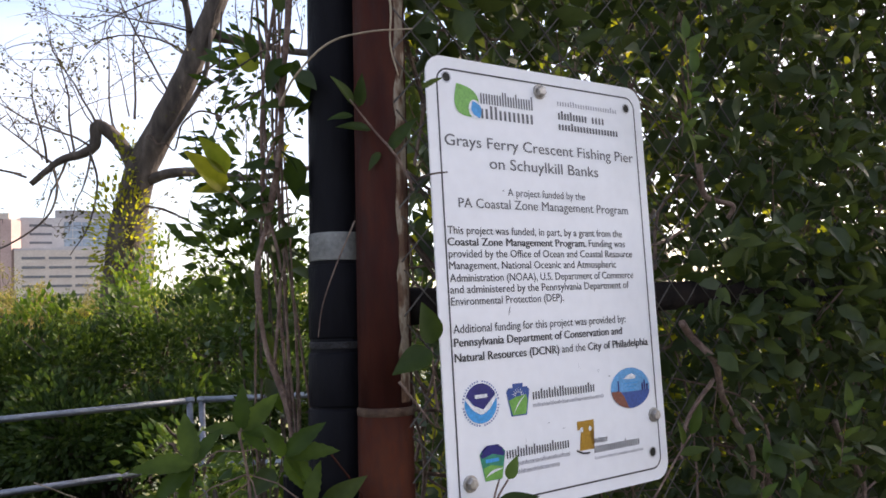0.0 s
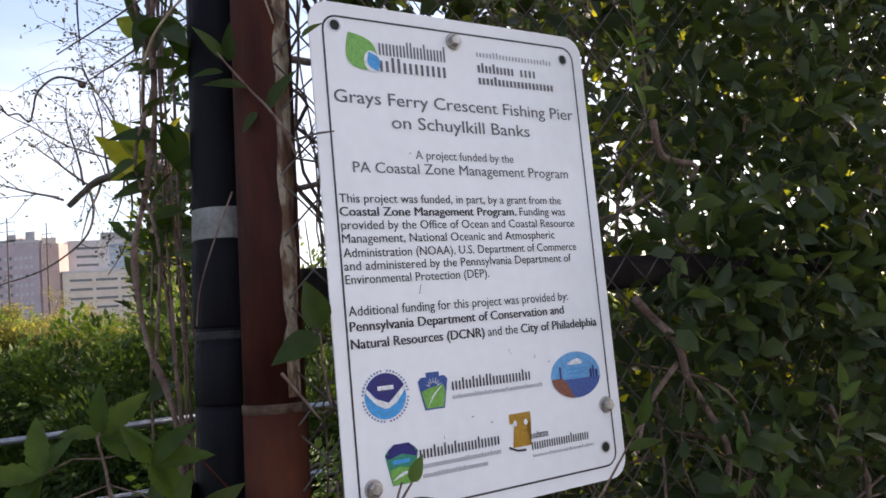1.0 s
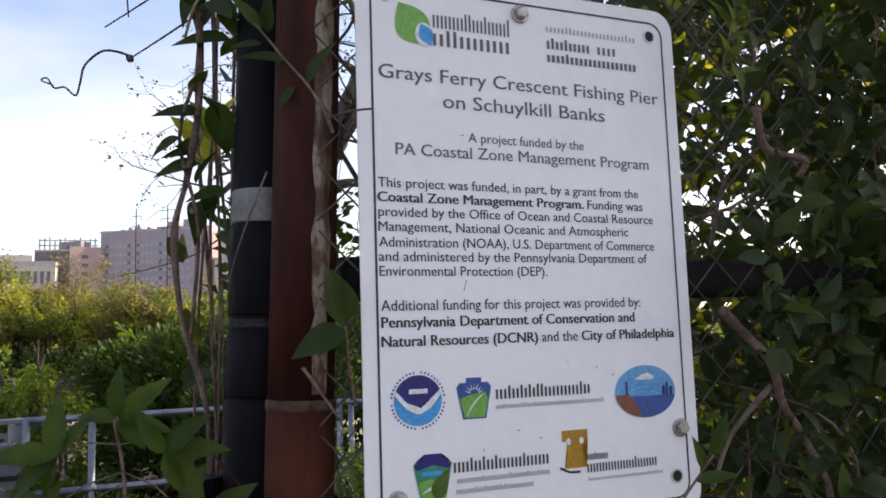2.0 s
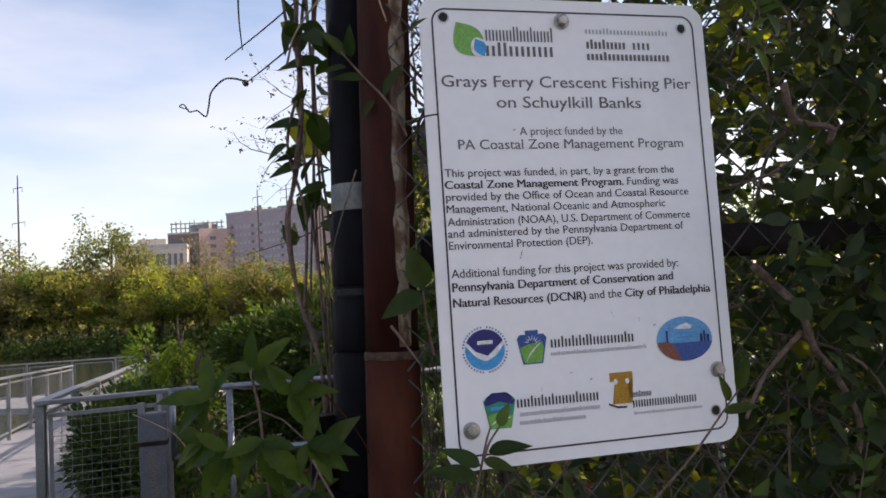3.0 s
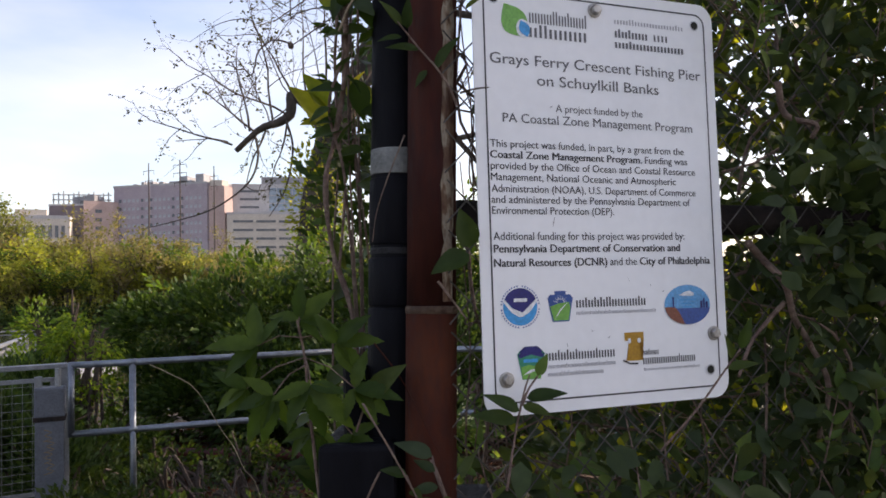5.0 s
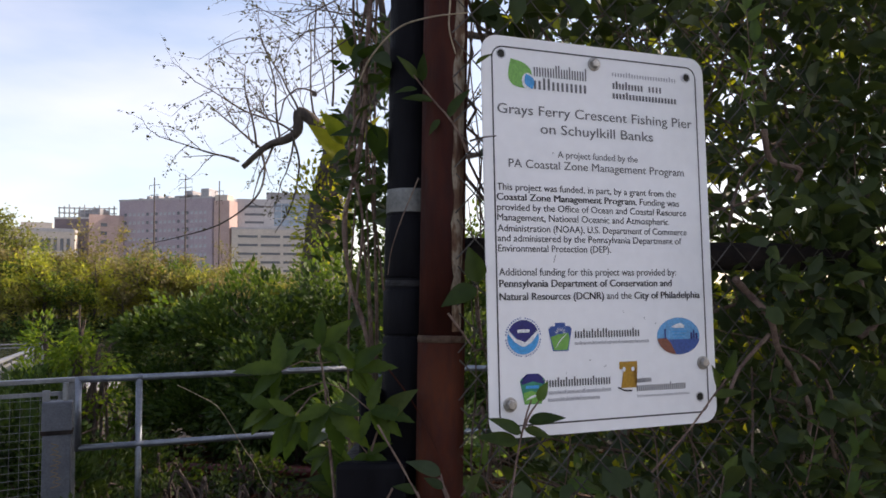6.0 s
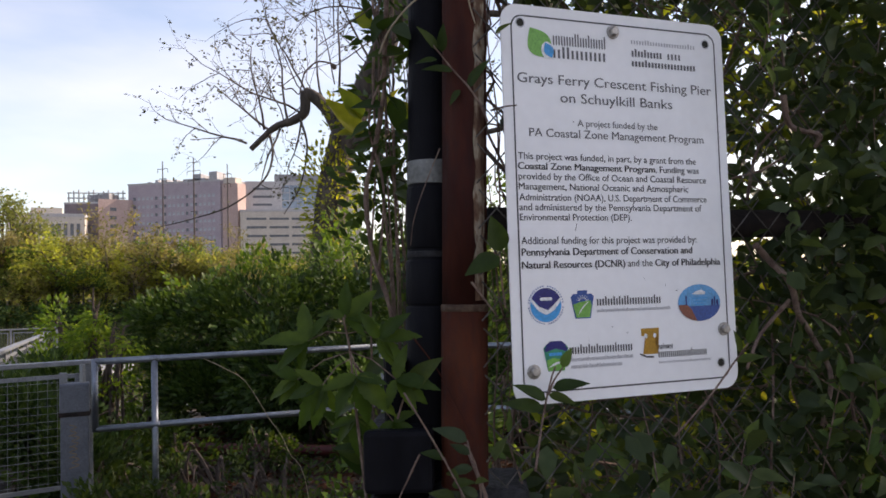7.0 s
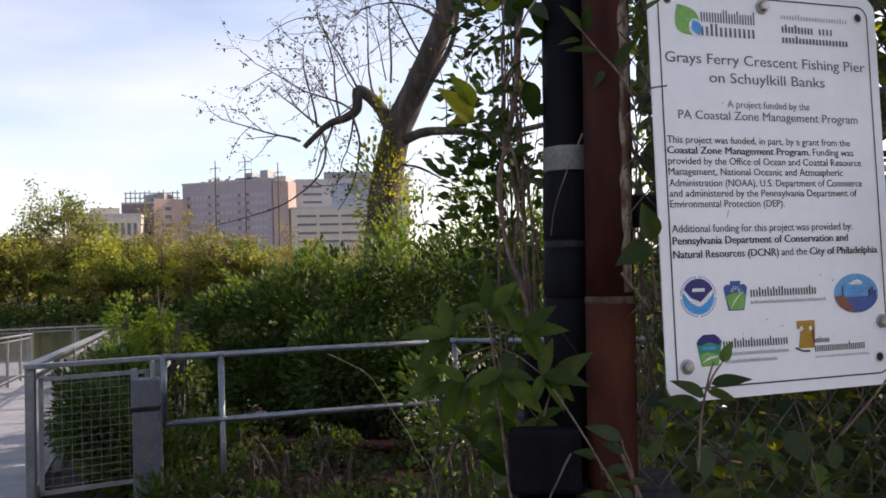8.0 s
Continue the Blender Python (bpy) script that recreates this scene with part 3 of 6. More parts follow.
rng = np.random.default_rng(21)
kinds = [far_tree("far_tree", "yellow-green spring tree on the far river bank", 9, 8, M_LEAF_FAR, rng, 2400, 0.4, 0.42),
         far_tree("far_tree", "bright yellow-green tree on the far river bank", 8.5, 8.5, M_LEAF_FAR_Y, rng, 2400, 0.4, 0.42),
         far_tree("far_tree", "brownish budding tree on the far river bank", 10, 9, M_LEAF_BUD, rng, 2800, 0.4, 0.42),
         far_tree("far_tree", "fresh green tree on the far river bank", 8, 9, M_LEAF_SAP, rng, 2400, 0.4, 0.42)]
big_tree = far_tree("far_willow", "tall open-crowned tree with pale new leaves on the far bank", 17, 13, M_LEAF_WILLOW, rng, 4200, 0.9, 0.46)
side = Vector((VIEW.y, -VIEW.x, 0))
spots = []
for i in range(120):
    q = -92 + 122 * ((i * 0.618) % 1.0)
    d = 117 + 20 * ((i * 0.377 + 0.1) % 1.0)
    spots.append((q, d))
for i, (q, d) in enumerate(spots):
    src = kinds[(i * 7 + i // 5) % 4]
    p = VIEW * d + side * q
    k = rng.uniform(0.66, 1.22) * (1.06 - 0.30 * min(1.0, max(0.0, (q + 30) / 22)))
    m = Matrix.Translation((p.x, p.y, ground_z(p.x, p.y))) @ Matrix.Rotation(rng.uniform(0, 6.28), 4, "Z")
    c = src if i < 4 and src.matrix_basis == Matrix.Identity(4) else copy_thing(src, m)
    c.matrix_basis = m @ Matrix.Diagonal((k * 1.15, k * 1.15, k, 1))
for i, (x, y, k) in enumerate(((-91, 99.6, 1.12), (-118, 93, 0.75), (-127, 92, 0.7))):
    m = Matrix.Translation((x, y, ground_z(x, y))) @ Matrix.Rotation(1.3 * i, 4, "Z")
    c = big_tree if i == 0 else copy_thing(big_tree, m)
    c.matrix_basis = m @ Matrix.Diagonal((k, k, k, 1))
# brush along the far water's edge
ps, ws, sz = [], [], []
for i in range(520):
    q, d = rng.uniform(-125, 70), rng.uniform(112.6, 119)
    c = VIEW * d + side * q
    p, w = ball_points(rng, 60, (c.x, c.y, max(-1.0, ground_z(c.x, c.y)) + rng.uniform(-.1, 1.5)), (rng.uniform(1.2, 2.8), 1.4, rng.uniform(.8, 1.8)), 0.4)
    ps.append(p), ws.append(w), sz.append(rng.uniform(0.35, 0.75, 60))
tagged(leaf_cloud("far_brush", np.vstack(ps), np.vstack(ws), np.hstack(sz), M_LEAF_BUSH, None, LOW, rng), "dense dark brush along the far water's edge", "brush", kind="stuff")
ps, ws, sz = [], [], []
for i in range(420):
    q, d = rng.uniform(-125, 70), rng.uniform(115, 132)
    c = VIEW * d + side * q
    p, w = ball_points(rng, 60, (c.x, c.y, ground_z(c.x, c.y) + rng.uniform(0.3, 2.4)), (rng.uniform(1.4, 3.0), 1.6, rng.uniform(1.2, 2.4)), 0.4)
    ps.append(p), ws.append(w), sz.append(rng.uniform(.35, .8, 60))
tagged(leaf_cloud("far_thicket", np.vstack(ps), np.vstack(ws), np.hstack(sz), M_LEAF_FAR, None, LOW, rng), "olive and yellow-green thicket under the far trees", "brush", kind="stuff")
ps, ws, sz = [], [], []
for i in range(420):
    q, d = rng.uniform(-190, 120), rng.uniform(145, 240)
    c = VIEW * d + side * q
    p, w = ball_points(rng, 70, (c.x, c.y, ground_z(c.x, c.y) + rng.uniform(0.0, 1.6)), (5.0, 5.0, rng.uniform(2.0, 3.6)), 0.6)
    ps.append(p), ws.append(w), sz.append(rng.uniform(0.9, 1.8, 70))
tagged(leaf_cloud("far_woods", np.vstack(ps), np.vstack(ws), np.hstack(sz), M_LEAF_FAR, None, LOW, rng), "hazy spring woods rising behind the far bank", "woods", kind="stuff")


# ---- bushes on the near bank ----
def bush(name, label, clumps, leaf, size, seed, per=900, category="bush", shape=LOW, stem=0.022):
    """A shrub of leafy clumps on thin stems. clumps: centre and radii."""
    rng = np.random.default_rng(seed)
    cx = sum(c[0] for c in clumps) / len(clumps)
    cy = sum(c[1] for c in clumps) / len(clumps)
    t = thing(name, Matrix.Translation((cx, cy, ground_z(cx, cy))), label, category)
    o = np.array((cx, cy, ground_z(cx, cy)))
    bm = bmesh.new()
    ps, ws = [], []
    for x, y, z, rx, ry, rz in clumps:
        c = np.array((x, y, z)) - o
        for _ in range(5 if stem > .01 else 2):
            e = c + rng.normal(0, 0.45, 3) * (rx, ry, rz)
            line = smooth_line([(c[0] * 0.6 + rng.normal(0, .15), c[1] * 0.6 + rng.normal(0, .1), -0.1), tuple(c * 0.6 + e * 0.2 + (0, 0, rng.uniform(-.1, .2))), tuple(e)], 4)
            tube(bm, line, taper(len(line), stem, stem * 0.27), 5, False)
        # small sprays that break the outline
        k = max(4, per // 45)
        for _ in range(k):
            p, d = ball_points(rng, 1, c, (rx, ry, rz), 0.25)
            lump = noise.noise(Vector(p[0] + o) * (0.17 / size))
            if lump < -0.28:
                continue
            p = p + d * np.array((rx, ry, rz)) * 0.42 * lump
            q, w = ball_points(rng, 45, p[0], (size * 2.9, size * 2.9, size * 2.2), 0.1)
            ps.append(q)
            ws.append(w * 0.6 + d + (0, 0, 0.25))
    tagged(part("stem_mass", bm, M_TWIG, t), kind="stuff")
    ps, ws = np.vstack(ps), np.vstack(ws)
    tagged(leaf_cloud("leaves", ps, ws, rng.uniform(size * 0.6, size * 1.35, len(ps)), leaf, t, shape, rng), kind="stuff")
    return t


rng = np.random.default_rng(31)
bank = [(-5.75, 9.2, 1.25, .40, .4, .40), (-5.1, 9.0, 1.30, .5, .5, .50), (-4.5, 8.9, 1.25, .6, .6, .68), (-3.9, 8.8, 1.25, .65, .6, .75), (-3.1, 8.9, 1.35, .75, .7, .82), (-2.4, 9.0, 1.4, .8, .7, .85), (-1.7, 9.2, 1.45, .8, .7, .85), (-0.8, 9.3, 1.6, .9, .7, 1.0), (.3, 9.4, 1.6, .9, .7, 1.0),
        (-5.35, 8.9, .55, .42, .4, .55), (-4.75, 8.6, .45, .5, .45, .55), (-4.1, 8.4, .40, .65, .55, .55), (-3.2, 8.3, .40, .8, .55, .6), (-2.3, 8.4, .40, .8, .55, .6), (-1.4, 8.5, .40, .8, .55, .6), (-.4, 8.7, .45, .9, .55, .65), (.6, 8.9, .45, .9, .5, .7),
        (-3.6, 7.95, .75, .6, .35, .45), (-2.6, 7.95, .8, .6, .35, .5), (-1.6, 8.0, .85, .6, .35, .5)]
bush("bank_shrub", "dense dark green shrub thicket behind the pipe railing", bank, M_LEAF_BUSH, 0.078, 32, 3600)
# Sunlight along the thicket's top is put into this lighter leaf colour.
bush("bank_shrub", "crown of the shrub thicket below the leaning tree, sunlight put into its lighter leaves", [(-5.8, 9.4, 1.55, .35, .3, .22), (-5.2, 9.3, 1.70, .5, .4, .28), (-4.6, 9.3, 1.82, .6, .4, .32), (-3.9, 9.4, 1.95, .6, .4, .32), (-3.2, 9.5, 2.05, .7, .4, .36), (-2.4, 9.6, 2.05, .7, .4, .4), (-1.6, 9.8, 2.15, .7, .4, .4), (-.7, 9.9, 2.3, .7, .4, .5)], M_LEAF_SAP, .085, 39, 450)
bush("bank_shrub", "shaded broadleaf shrub beyond the thicket", [(-4.6, 13.6, 2.2, 1.4, .9, 1.1), (-2.9, 13.5, 2.6, 1.3, .9, 1.4), (-1.0, 13.6, 2.6, 1.4, .9, 1.6), (-5.2, 13, 0.2, 1.4, .8, 1.3), (-2.5, 13, 0.3, 1.8, .8, 1.4)], M_LEAF_SAP, 0.10, 33, 1900)
bush("sapling", "sunlit bright green sapling beside the pier gate", [(-5.50, 7.45, 1.48, .08, .10, .22), (-5.62, 7.45, 1.30, .14, .15, .20), (-5.30, 7.5, 1.22, .14, .16, .22), (-5.14, 7.5, 1.18, .08, .10, .20), (-6.06, 7.5, 1.36, .06, .10, .20), (-5.98, 7.5, 1.08, .16, .16, .20), (-6.20, 7.5, 0.92, .16, .18, .20), (-5.4, 7.45, 0.88, .30, .25, .26), (-5.75, 7.45, .85, .26, .22, .26), (-5.60, 7.4, 0.40, .34, .25, .40)], M_LEAF_SAPLING, 0.058, 34, 420)
bush("bank_shrub", "small sunlit yellow-green shrub between the sapling and the thicket", [(-5.75, 8.7, .32, .35, .3, .30), (-5.5, 8.5, .05, .35, .3, .3), (-6.2, 8.9, .50, .3, .3, .30)], M_LEAF_SAP, .06, 46, 700)
bush("flowering_shrub", "low pale-leaved shrub beside the fence post, flecked white for sunlit leaves", [(-1.3, 4.1, 1.03, .25, .22, .2), (-1.1, 4.0, 0.8, .3, .25, .3), (-0.8, 4.0, 0.95, .25, .2, .3), (-0.9, 3.9, 0.35, .4, .3, .45), (-1.3, 4.0, .4, .3, .25, .4)], M_LEAF_LIGHT, 0.05, 35, 520)


bush("bank_shrub", "low dark shrubs crowding against the pier railing", [(-5.05, 5.75, .68, .22, .2, .30), (-5.45, 6.4, .68, .26, .22, .32), (-4.95, 6.2, .78, .26, .22, .28), (-5.9, 7.0, .66, .28, .25, .32), (-4.75, 5.5, .60, .2, .16, .28), (-4.45, 5.55, .30, .22, .2, .34), (-4.70, 5.9, .40, .28, .25, .42), (-5.05, 6.4, .42, .3, .3, .42), (-5.5, 7.05, .25, .3, .3, .35), (-4.2, 5.55, .22, .22, .2, .28), (-6.1, 7.9, .1, .35, .3, .3), (-6.9, 8.9, .0, .4, .4, .3), (-4.35, 6.0, .15, .35, .3, .25), (-4.5, 6.6, .2, .35, .3, .3)], M_LEAF_BUSH, .065, 38, 1500)
for k, (x, y, h) in enumerate(((-2.3, 3.9, .35), (-1.8, 3.4, .30), (-2.8, 4.4, .32), (-1.5, 3.0, .34), (-.9, 3.2, .45), (-3.1, 5.0, .3), (-.6, 3.7, .6), (-2.0, 4.6, .28), (-3.4, 5.9, .34), (-2.7, 5.6, .30), (-4.0, 6.5, .40), (-3.2, 6.7, .32), (-2.3, 6.9, .38), (-1.6, 6.2, .40), (-3.45, 4.75, .30), (-4.1, 5.6, .34), (-1.35, 5.0, .5), (-1.1, 4.6, .6))):
    bush("bank_weed", "low green weeds growing on the bank", [(x, y, h * .6, .22, .18, h * .55), (x + .2, y + .1, h * .45, .2, .18, h * .5), (x - .18, y, h * .4, .2, .16, h * .45)], M_LEAF_BROAD, .05, 120 + k, 330, "weed")
ps, ws, sz = [], [], []
for i in range(230):
    x, y = rng.uniform(-7.5, 3.0), rng.uniform(9.2, 13.0)
    if x < -4.6 - .18 * (y - 9) and y < 12.5:
        continue
    p, w = ball_points(rng, 70, (x, y, ground_z(x, y) + rng.uniform(.1, .9)), (.45, .4, .4), .2)
    ps.append(p), ws.append(w + (0, 0, .2)), sz.append(rng.uniform(.06, .12, 70))
tagged(leaf_cloud("bank_brush", np.vstack(ps), np.vstack(ws), np.hstack(sz), M_LEAF_BUSH, None, LOW, rng), "low dark brush covering the bank down to the water", "brush", kind="stuff")
for k, (x, y, h) in enumerate(((1.0, 3.7, 1.6), (2.0, 4.1, 1.65), (3.2, 4.8, 1.8), (4.4, 5.4, 2.0), (1.2, 5.4, 1.7), (2.4, 6.2, 1.8))):
    bush("hedge_shrub", "dense shaded shrub behind the overgrown fence", [(x, y, h - .55, .65, .55, .55), (x + .4, y + .2, h - 1.0, .6, .5, .6), (x - .35, y, h - 1.1, .6, .5, .6), (x, y - .1, .45, .8, .6, .55)], M_LEAF_BUSH if k % 2 else M_LEAF_SAP, .075, 70 + k, 1500)


bush("fence_vine", "dark leafy vine curtain hanging beside the black pole", [(-.27, 1.47, 2.10, .05, .08, .10), (-.31, 1.49, 1.95, .05, .08, .09), (-.27, 1.50, 1.85, .06, .08, .08), (-.31, 1.51, 1.76, .07, .08, .08), (-.27, 1.52, 1.66, .07, .08, .08), (-.34, 1.52, 1.64, .05, .08, .06), (-.29, 1.52, 1.50, .06, .08, .09)], M_LEAF_BUSH, .026, 44, 46, "vine", LOW, .0022)


def shade_tree(x, y, height, spread, seed):
    """An unseen tall tree added to cast shade: trunk, limbs and a crown of leafy sprays."""
    rng = np.random.default_rng(seed)
    t = thing("shade_tree", Matrix.Translation((x, y, ground_z(x, y))), "unseen tall leafy tree beyond the overgrown fence, added to shade the bank", "tree", "trees beyond the fence")
    ln = smooth_line([(0, 0, -.1), (.1, 0, height * .25), (-.1, .1, height * .5), (.1, 0, height * .85)], 5)
    part("trunk", tube(bmesh.new(), ln, taper(len(ln), .24, .06), 12, True, .05), M_BARK, t, smooth=True)
    bm, tips = bmesh.new(), []
    for k in range(22):
        a = rng.uniform(0, 6.28)
        grow(bm, (0, 0, height * rng.uniform(.55, .85)), (math.cos(a), math.sin(a), rng.uniform(.1, .8)), spread * rng.uniform(.6, 1.0), .07, rng, 1, tips)
    tagged(part("branch_mass", bm, M_BARK, t), kind="stuff")
    pick = rng.integers(len(tips), size=1100)
    ps = np.vstack([np.array(tips[i][0]) + rng.normal(0, .32, (16, 3)) for i in pick])
    tagged(leaf_cloud("crown", ps, rng.normal(size=ps.shape) + (0, 0, -.2), rng.uniform(.10, .20, len(ps)), M_LEAF_BUSH, t, LOW, rng), kind="stuff")


# Unseen trees stand here to keep sun off the railing and near bank.
for args in ((2.4, 9.4, 8.5, 3.3, 81), (2.9, 6.6, 7.5, 2.2, 85)):
    shade_tree(*args)


# ---- pipe railing ----
def railing(a, b, posts, label, capped):
    """Two pipe rails on posts; a closed end loop where capped."""
    a, b = Vector((*a, 0)), Vector((*b, 0))
    d = b - a
    end, r = d.length, 0.024
    t = thing("pipe_railing", Matrix.Translation(a) @ Matrix.Rotation(math.atan2(d.y, d.x), 4, "Z"), label, "railing", "pipe railings")
    top, low = 1.13, 0.63
    for name, z in (("top_rail", top), ("lower_rail", low)):
        part(name, tube(bmesh.new(), [(0, 0, z), (end, 0, z)], r, 14), M_GALV, t, smooth=True)
    if capped:
        part("end_upright", tube(bmesh.new(), [(0, 0, low - 0.02), (0, 0, top + 0.02)], r, 14), M_GALV, t, smooth=True)
    for x in posts:
        part("post", tube(bmesh.new(), [(x, 0, -0.4), (x, 0, top)], r, 14), M_GALV, t, smooth=True)
        for z in (top, low):
            part("weld_collar", tube(bmesh.new(), [(x - .032, 0, z), (x - .028, 0, z), (x + .028, 0, z), (x + .032, 0, z)], [r, r * 1.10, r * 1.10, r], 14), M_GALV, t, smooth=True)
    return t


railing((-3.84, 5.22), (-1.97, 6.47), (0.42, 2.225), "grey galvanised two-rail pipe railing beside the pier gate", True)
railing((-1.935, 6.492), (0.35, 6.15), (0.03, 2.0), "grey galvanised pipe railing section turning along the bank", False)

# red barrier tube lying behind the railing
line = smooth_line([(-6.0, 7.2, .05), (-4.75, 7.38, .06), (-3.65, 7.36, .07), (-2.7, 7.42, .06), (-1.8, 7.6, .05)], 5)
tagged(part("red_barrier_tube", tube(bmesh.new(), line, 0.055, 12), M_RED, smooth=True), "long faded red plastic tube lying on the bank", "barrier tube")


# ---- gate post, gate panel and pier ----
def gate_post():
    t = thing("gate_post", Matrix.Translation((-3.80, 4.95, -0.04)) @ Matrix.Rotation(0.62, 4, "Z"), "grey painted square steel gate post with rust marks", "gate post")
    part("shaft", block(bmesh.new(), -.092, .092, -.07, .07, 0, .84, .008), M_BOXPOST, t)
    part("cap", block(bmesh.new(), -.098, .098, -.076, .076, .84, 1.045, .012), M_BOXPOST, t)
    part("collar", block(bmesh.new(), -.102, .102, -.080, .080, .815, .845, .004), M_RAILDARK, t)
    part("base_plate", block(bmesh.new(), -.12, .12, -.10, .10, -.03, .012, .004), M_BOXPOST, t)
    rng = random.Random(4)
    for k in range(4):
        bm = bmesh.new()
        line = [(-.028 + .05 * (i % 2) + rng.uniform(-.012, .012), -.0705, .76 - .075 * k - .020 * i) for i in range(5)]
        tube(bm, smooth_line(line, 3), .0035, 5)
        part("rust_mark", bm, M_RUSTMARK, t, "ochre rust scratch")
    part("pin", tube(bmesh.new(), [(.05, 0, 1.04), (.05, 0, 1.17)], .02, 8), M_PIER, t)
    part("hasp", block(bmesh.new(), -.10, -.05, -.02, .02, 1.04, 1.12, .004), M_PIER, t)


gate_post()


def pier_rail(a, b, label, posts, cap=0.05, z0=0.12):
    a, b = Vector(a), Vector(b)
    d = b - a
    length = math.hypot(d.x, d.y)
    m = Matrix(((d.x / length, -d.y / length, 0, a.x), (d.y / length, d.x / length, 0, a.y), (d.z / length, 0, 1, a.z), (0, 0, 0, 1)))
    t = thing("pier_railing", Matrix.Translation(a), label, "railing", "pier railings")
    t.matrix_basis = Matrix.Identity(4)
    top = 1.07
    part("cap_rail", block(bmesh.new(), -.03, length + .03, -.05, .05, top - .035, top, .006), M_PIER, t)
    for i in range(posts):
        x = length * i / (posts - 1)
        part("post", block(bmesh.new(), x - .03, x + .03, -.03, .03, -.05, top - .035, .004), M_PIER, t)
        if i < posts - 1:
            w = length / (posts - 1)
            bm = bmesh.new()
            for x0, x1, za, zb in ((x + .06, x + w - .06, top - .13, top - .10), (x + .06, x + w - .06, z0, z0 + .03)):
                block(bm, x0, x1, -.015, .015, za, zb)
            for x0 in (x + .06, x + w - .09):
                block(bm, x0, x0 + .03, -.015, .015, z0, top - .1)
            part("panel_frame", bm, M_PIER, t)
            bm = bmesh.new()
            k = int(w / .075)
            for j in range(1, k):
                xx = x + .08 + (w - .16) * j / k
                tube(bm, [(xx, 0, z0), (xx, 0, top - .1)], .0018, 4, False)
            for j in range(1, 15):
                zz = z0 + (top - .1 - z0) * j / 15
                tube(bm, [(x + .06, 0, zz), (x + w - .06, 0, zz)], .0022, 4, False)
            part("wire_mesh", bm, M_PIER, t)
    for piece in t.children:
        piece.data.transform(m)
    return t


pier_rail((-4.58, 4.67, 0.07), (-3.97, 5.31, 0.07), "pale metal gate panel with wire mesh at the pier entrance", 2)
pier_rail((-4.62, 4.73, 0.07), (-14.08, 16.90, -.19), "pale aluminium pier railing with wire mesh", 9)
pier_rail((-9.15, 7.455, -.01), (-16.26, 16.62, -.22), "pale aluminium pier railing on the far side of the walkway", 7)
pier_rail((-20.70, 16.10, -.15), (-16.40, 20.10, -.17), "weathered metal railing round the pier's river end", 6)

# walkway of slabs, sloping gently down to the platform
DECK = thing("pier_deck", Matrix.Identity(4), "pale grey concrete pier walkway in plank slabs", "pier deck", kind="structure")
e0, e1 = Vector((-4.62, 4.70, 0)), Vector((-14.08, 16.90, -.19))
pd = Vector((e1.x - e0.x, e1.y - e0.y, 0))
run = pd.length
pd.normalize()
pn = Vector((-pd.y, pd.x, 0))
n_slab = 18
for i in range(-2, n_slab):
    q0, q1 = run * i / n_slab + .006, run * (i + 1) / n_slab - .006
    bm = bmesh.new()
    block(bm, q0, q1, .04, 2.05, -.12, 0, .006)
    m = Matrix(((pd.x, pn.x, 0, e0.x), (pd.y, pn.y, 0, e0.y), (-.26 / run if i >= 0 else 0, 0, 1, .066), (0, 0, 0, 1)))
    bmesh.ops.transform(bm, matrix=m, verts=bm.verts)
    part("slab", bm, M_DECK, DECK)
plat = bmesh.new()
block(plat, -21.5, -14.2, 16.6, 20.6, -.40, -.225, .01)
tagged(part("pier_platform", plat, M_DECK), "grey concrete fishing platform at the river end of the pier", "pier platform", kind="structure")


# ---- the sign ----
U, N = Vector((0.820, 0.5724, 0)), Vector((0.5724, -0.820, 0))     # along the sign, and out of its face
SIGN_W, SIGN_H = 0.311, 0.458
sign_at = Matrix(((U.x, -N.x, 0, 0.0180), (U.y, -N.y, 0, 0.846), (0, 0, 1, 1.440), (0, 0, 0, 1)))      # local x along, y into the fence, z up
sign = thing("park_sign", sign_at, "white metal park sign with black text and coloured logos", "sign")


def round_rect(x0, x1, z0, z1, r, n=7):
    pts = []
    for cx, cz, a0 in ((x1 - r, z1 - r, 0), (x0 + r, z1 - r, 90), (x0 + r, z0 + r, 180), (x1 - r, z0 + r, 270)):
        for i in range(n):
            a = radians(a0 + 90 * i / (n - 1))
            pts.append((cx + r * math.cos(a), cz + r * math.sin(a)))
    return pts


def plate(pts, y0, y1):
    """A flat shape in the sign's plane, with thickness from y0 to y1 (y1 lies towards the viewer)."""
    bm = bmesh.new()
    a = [bm.verts.new((x, y0, z)) for x, z in pts]
    b = [bm.verts.new((x, y1, z)) for x, z in pts]
    bm.faces.new(b)
    bm.faces.new(a[::-1])
    for i in range(len(pts)):
        j = (i + 1) % len(pts)
        bm.faces.new((a[i], a[j], b[j], b[i]))
    bmesh.ops.recalc_face_normals(bm, faces=bm.faces)
    return bm


part("sheet", plate(round_rect(0, SIGN_W, 0, SIGN_H, 0.020), 0.002, 0.0), M_SIGN, sign)
bm = bmesh.new()
o, i_ = round_rect(.0118, SIGN_W - .0118, .0125, SIGN_H - .0120, .0145), round_rect(.0136, SIGN_W - .0136, .0143, SIGN_H - .0138, .0127)
vo = [bm.verts.new((x, -.0003, z)) for x, z in o]
vi = [bm.verts.new((x, -.0003, z)) for x, z in i_]
for k in range(len(o)):
    j = (k + 1) % len(o)
    bm.faces.new((vo[k], vo[j], vi[j], vi[k]))
part("border_line", bm, M_INK, sign, "thin black border line")

INK_Y = -0.0004


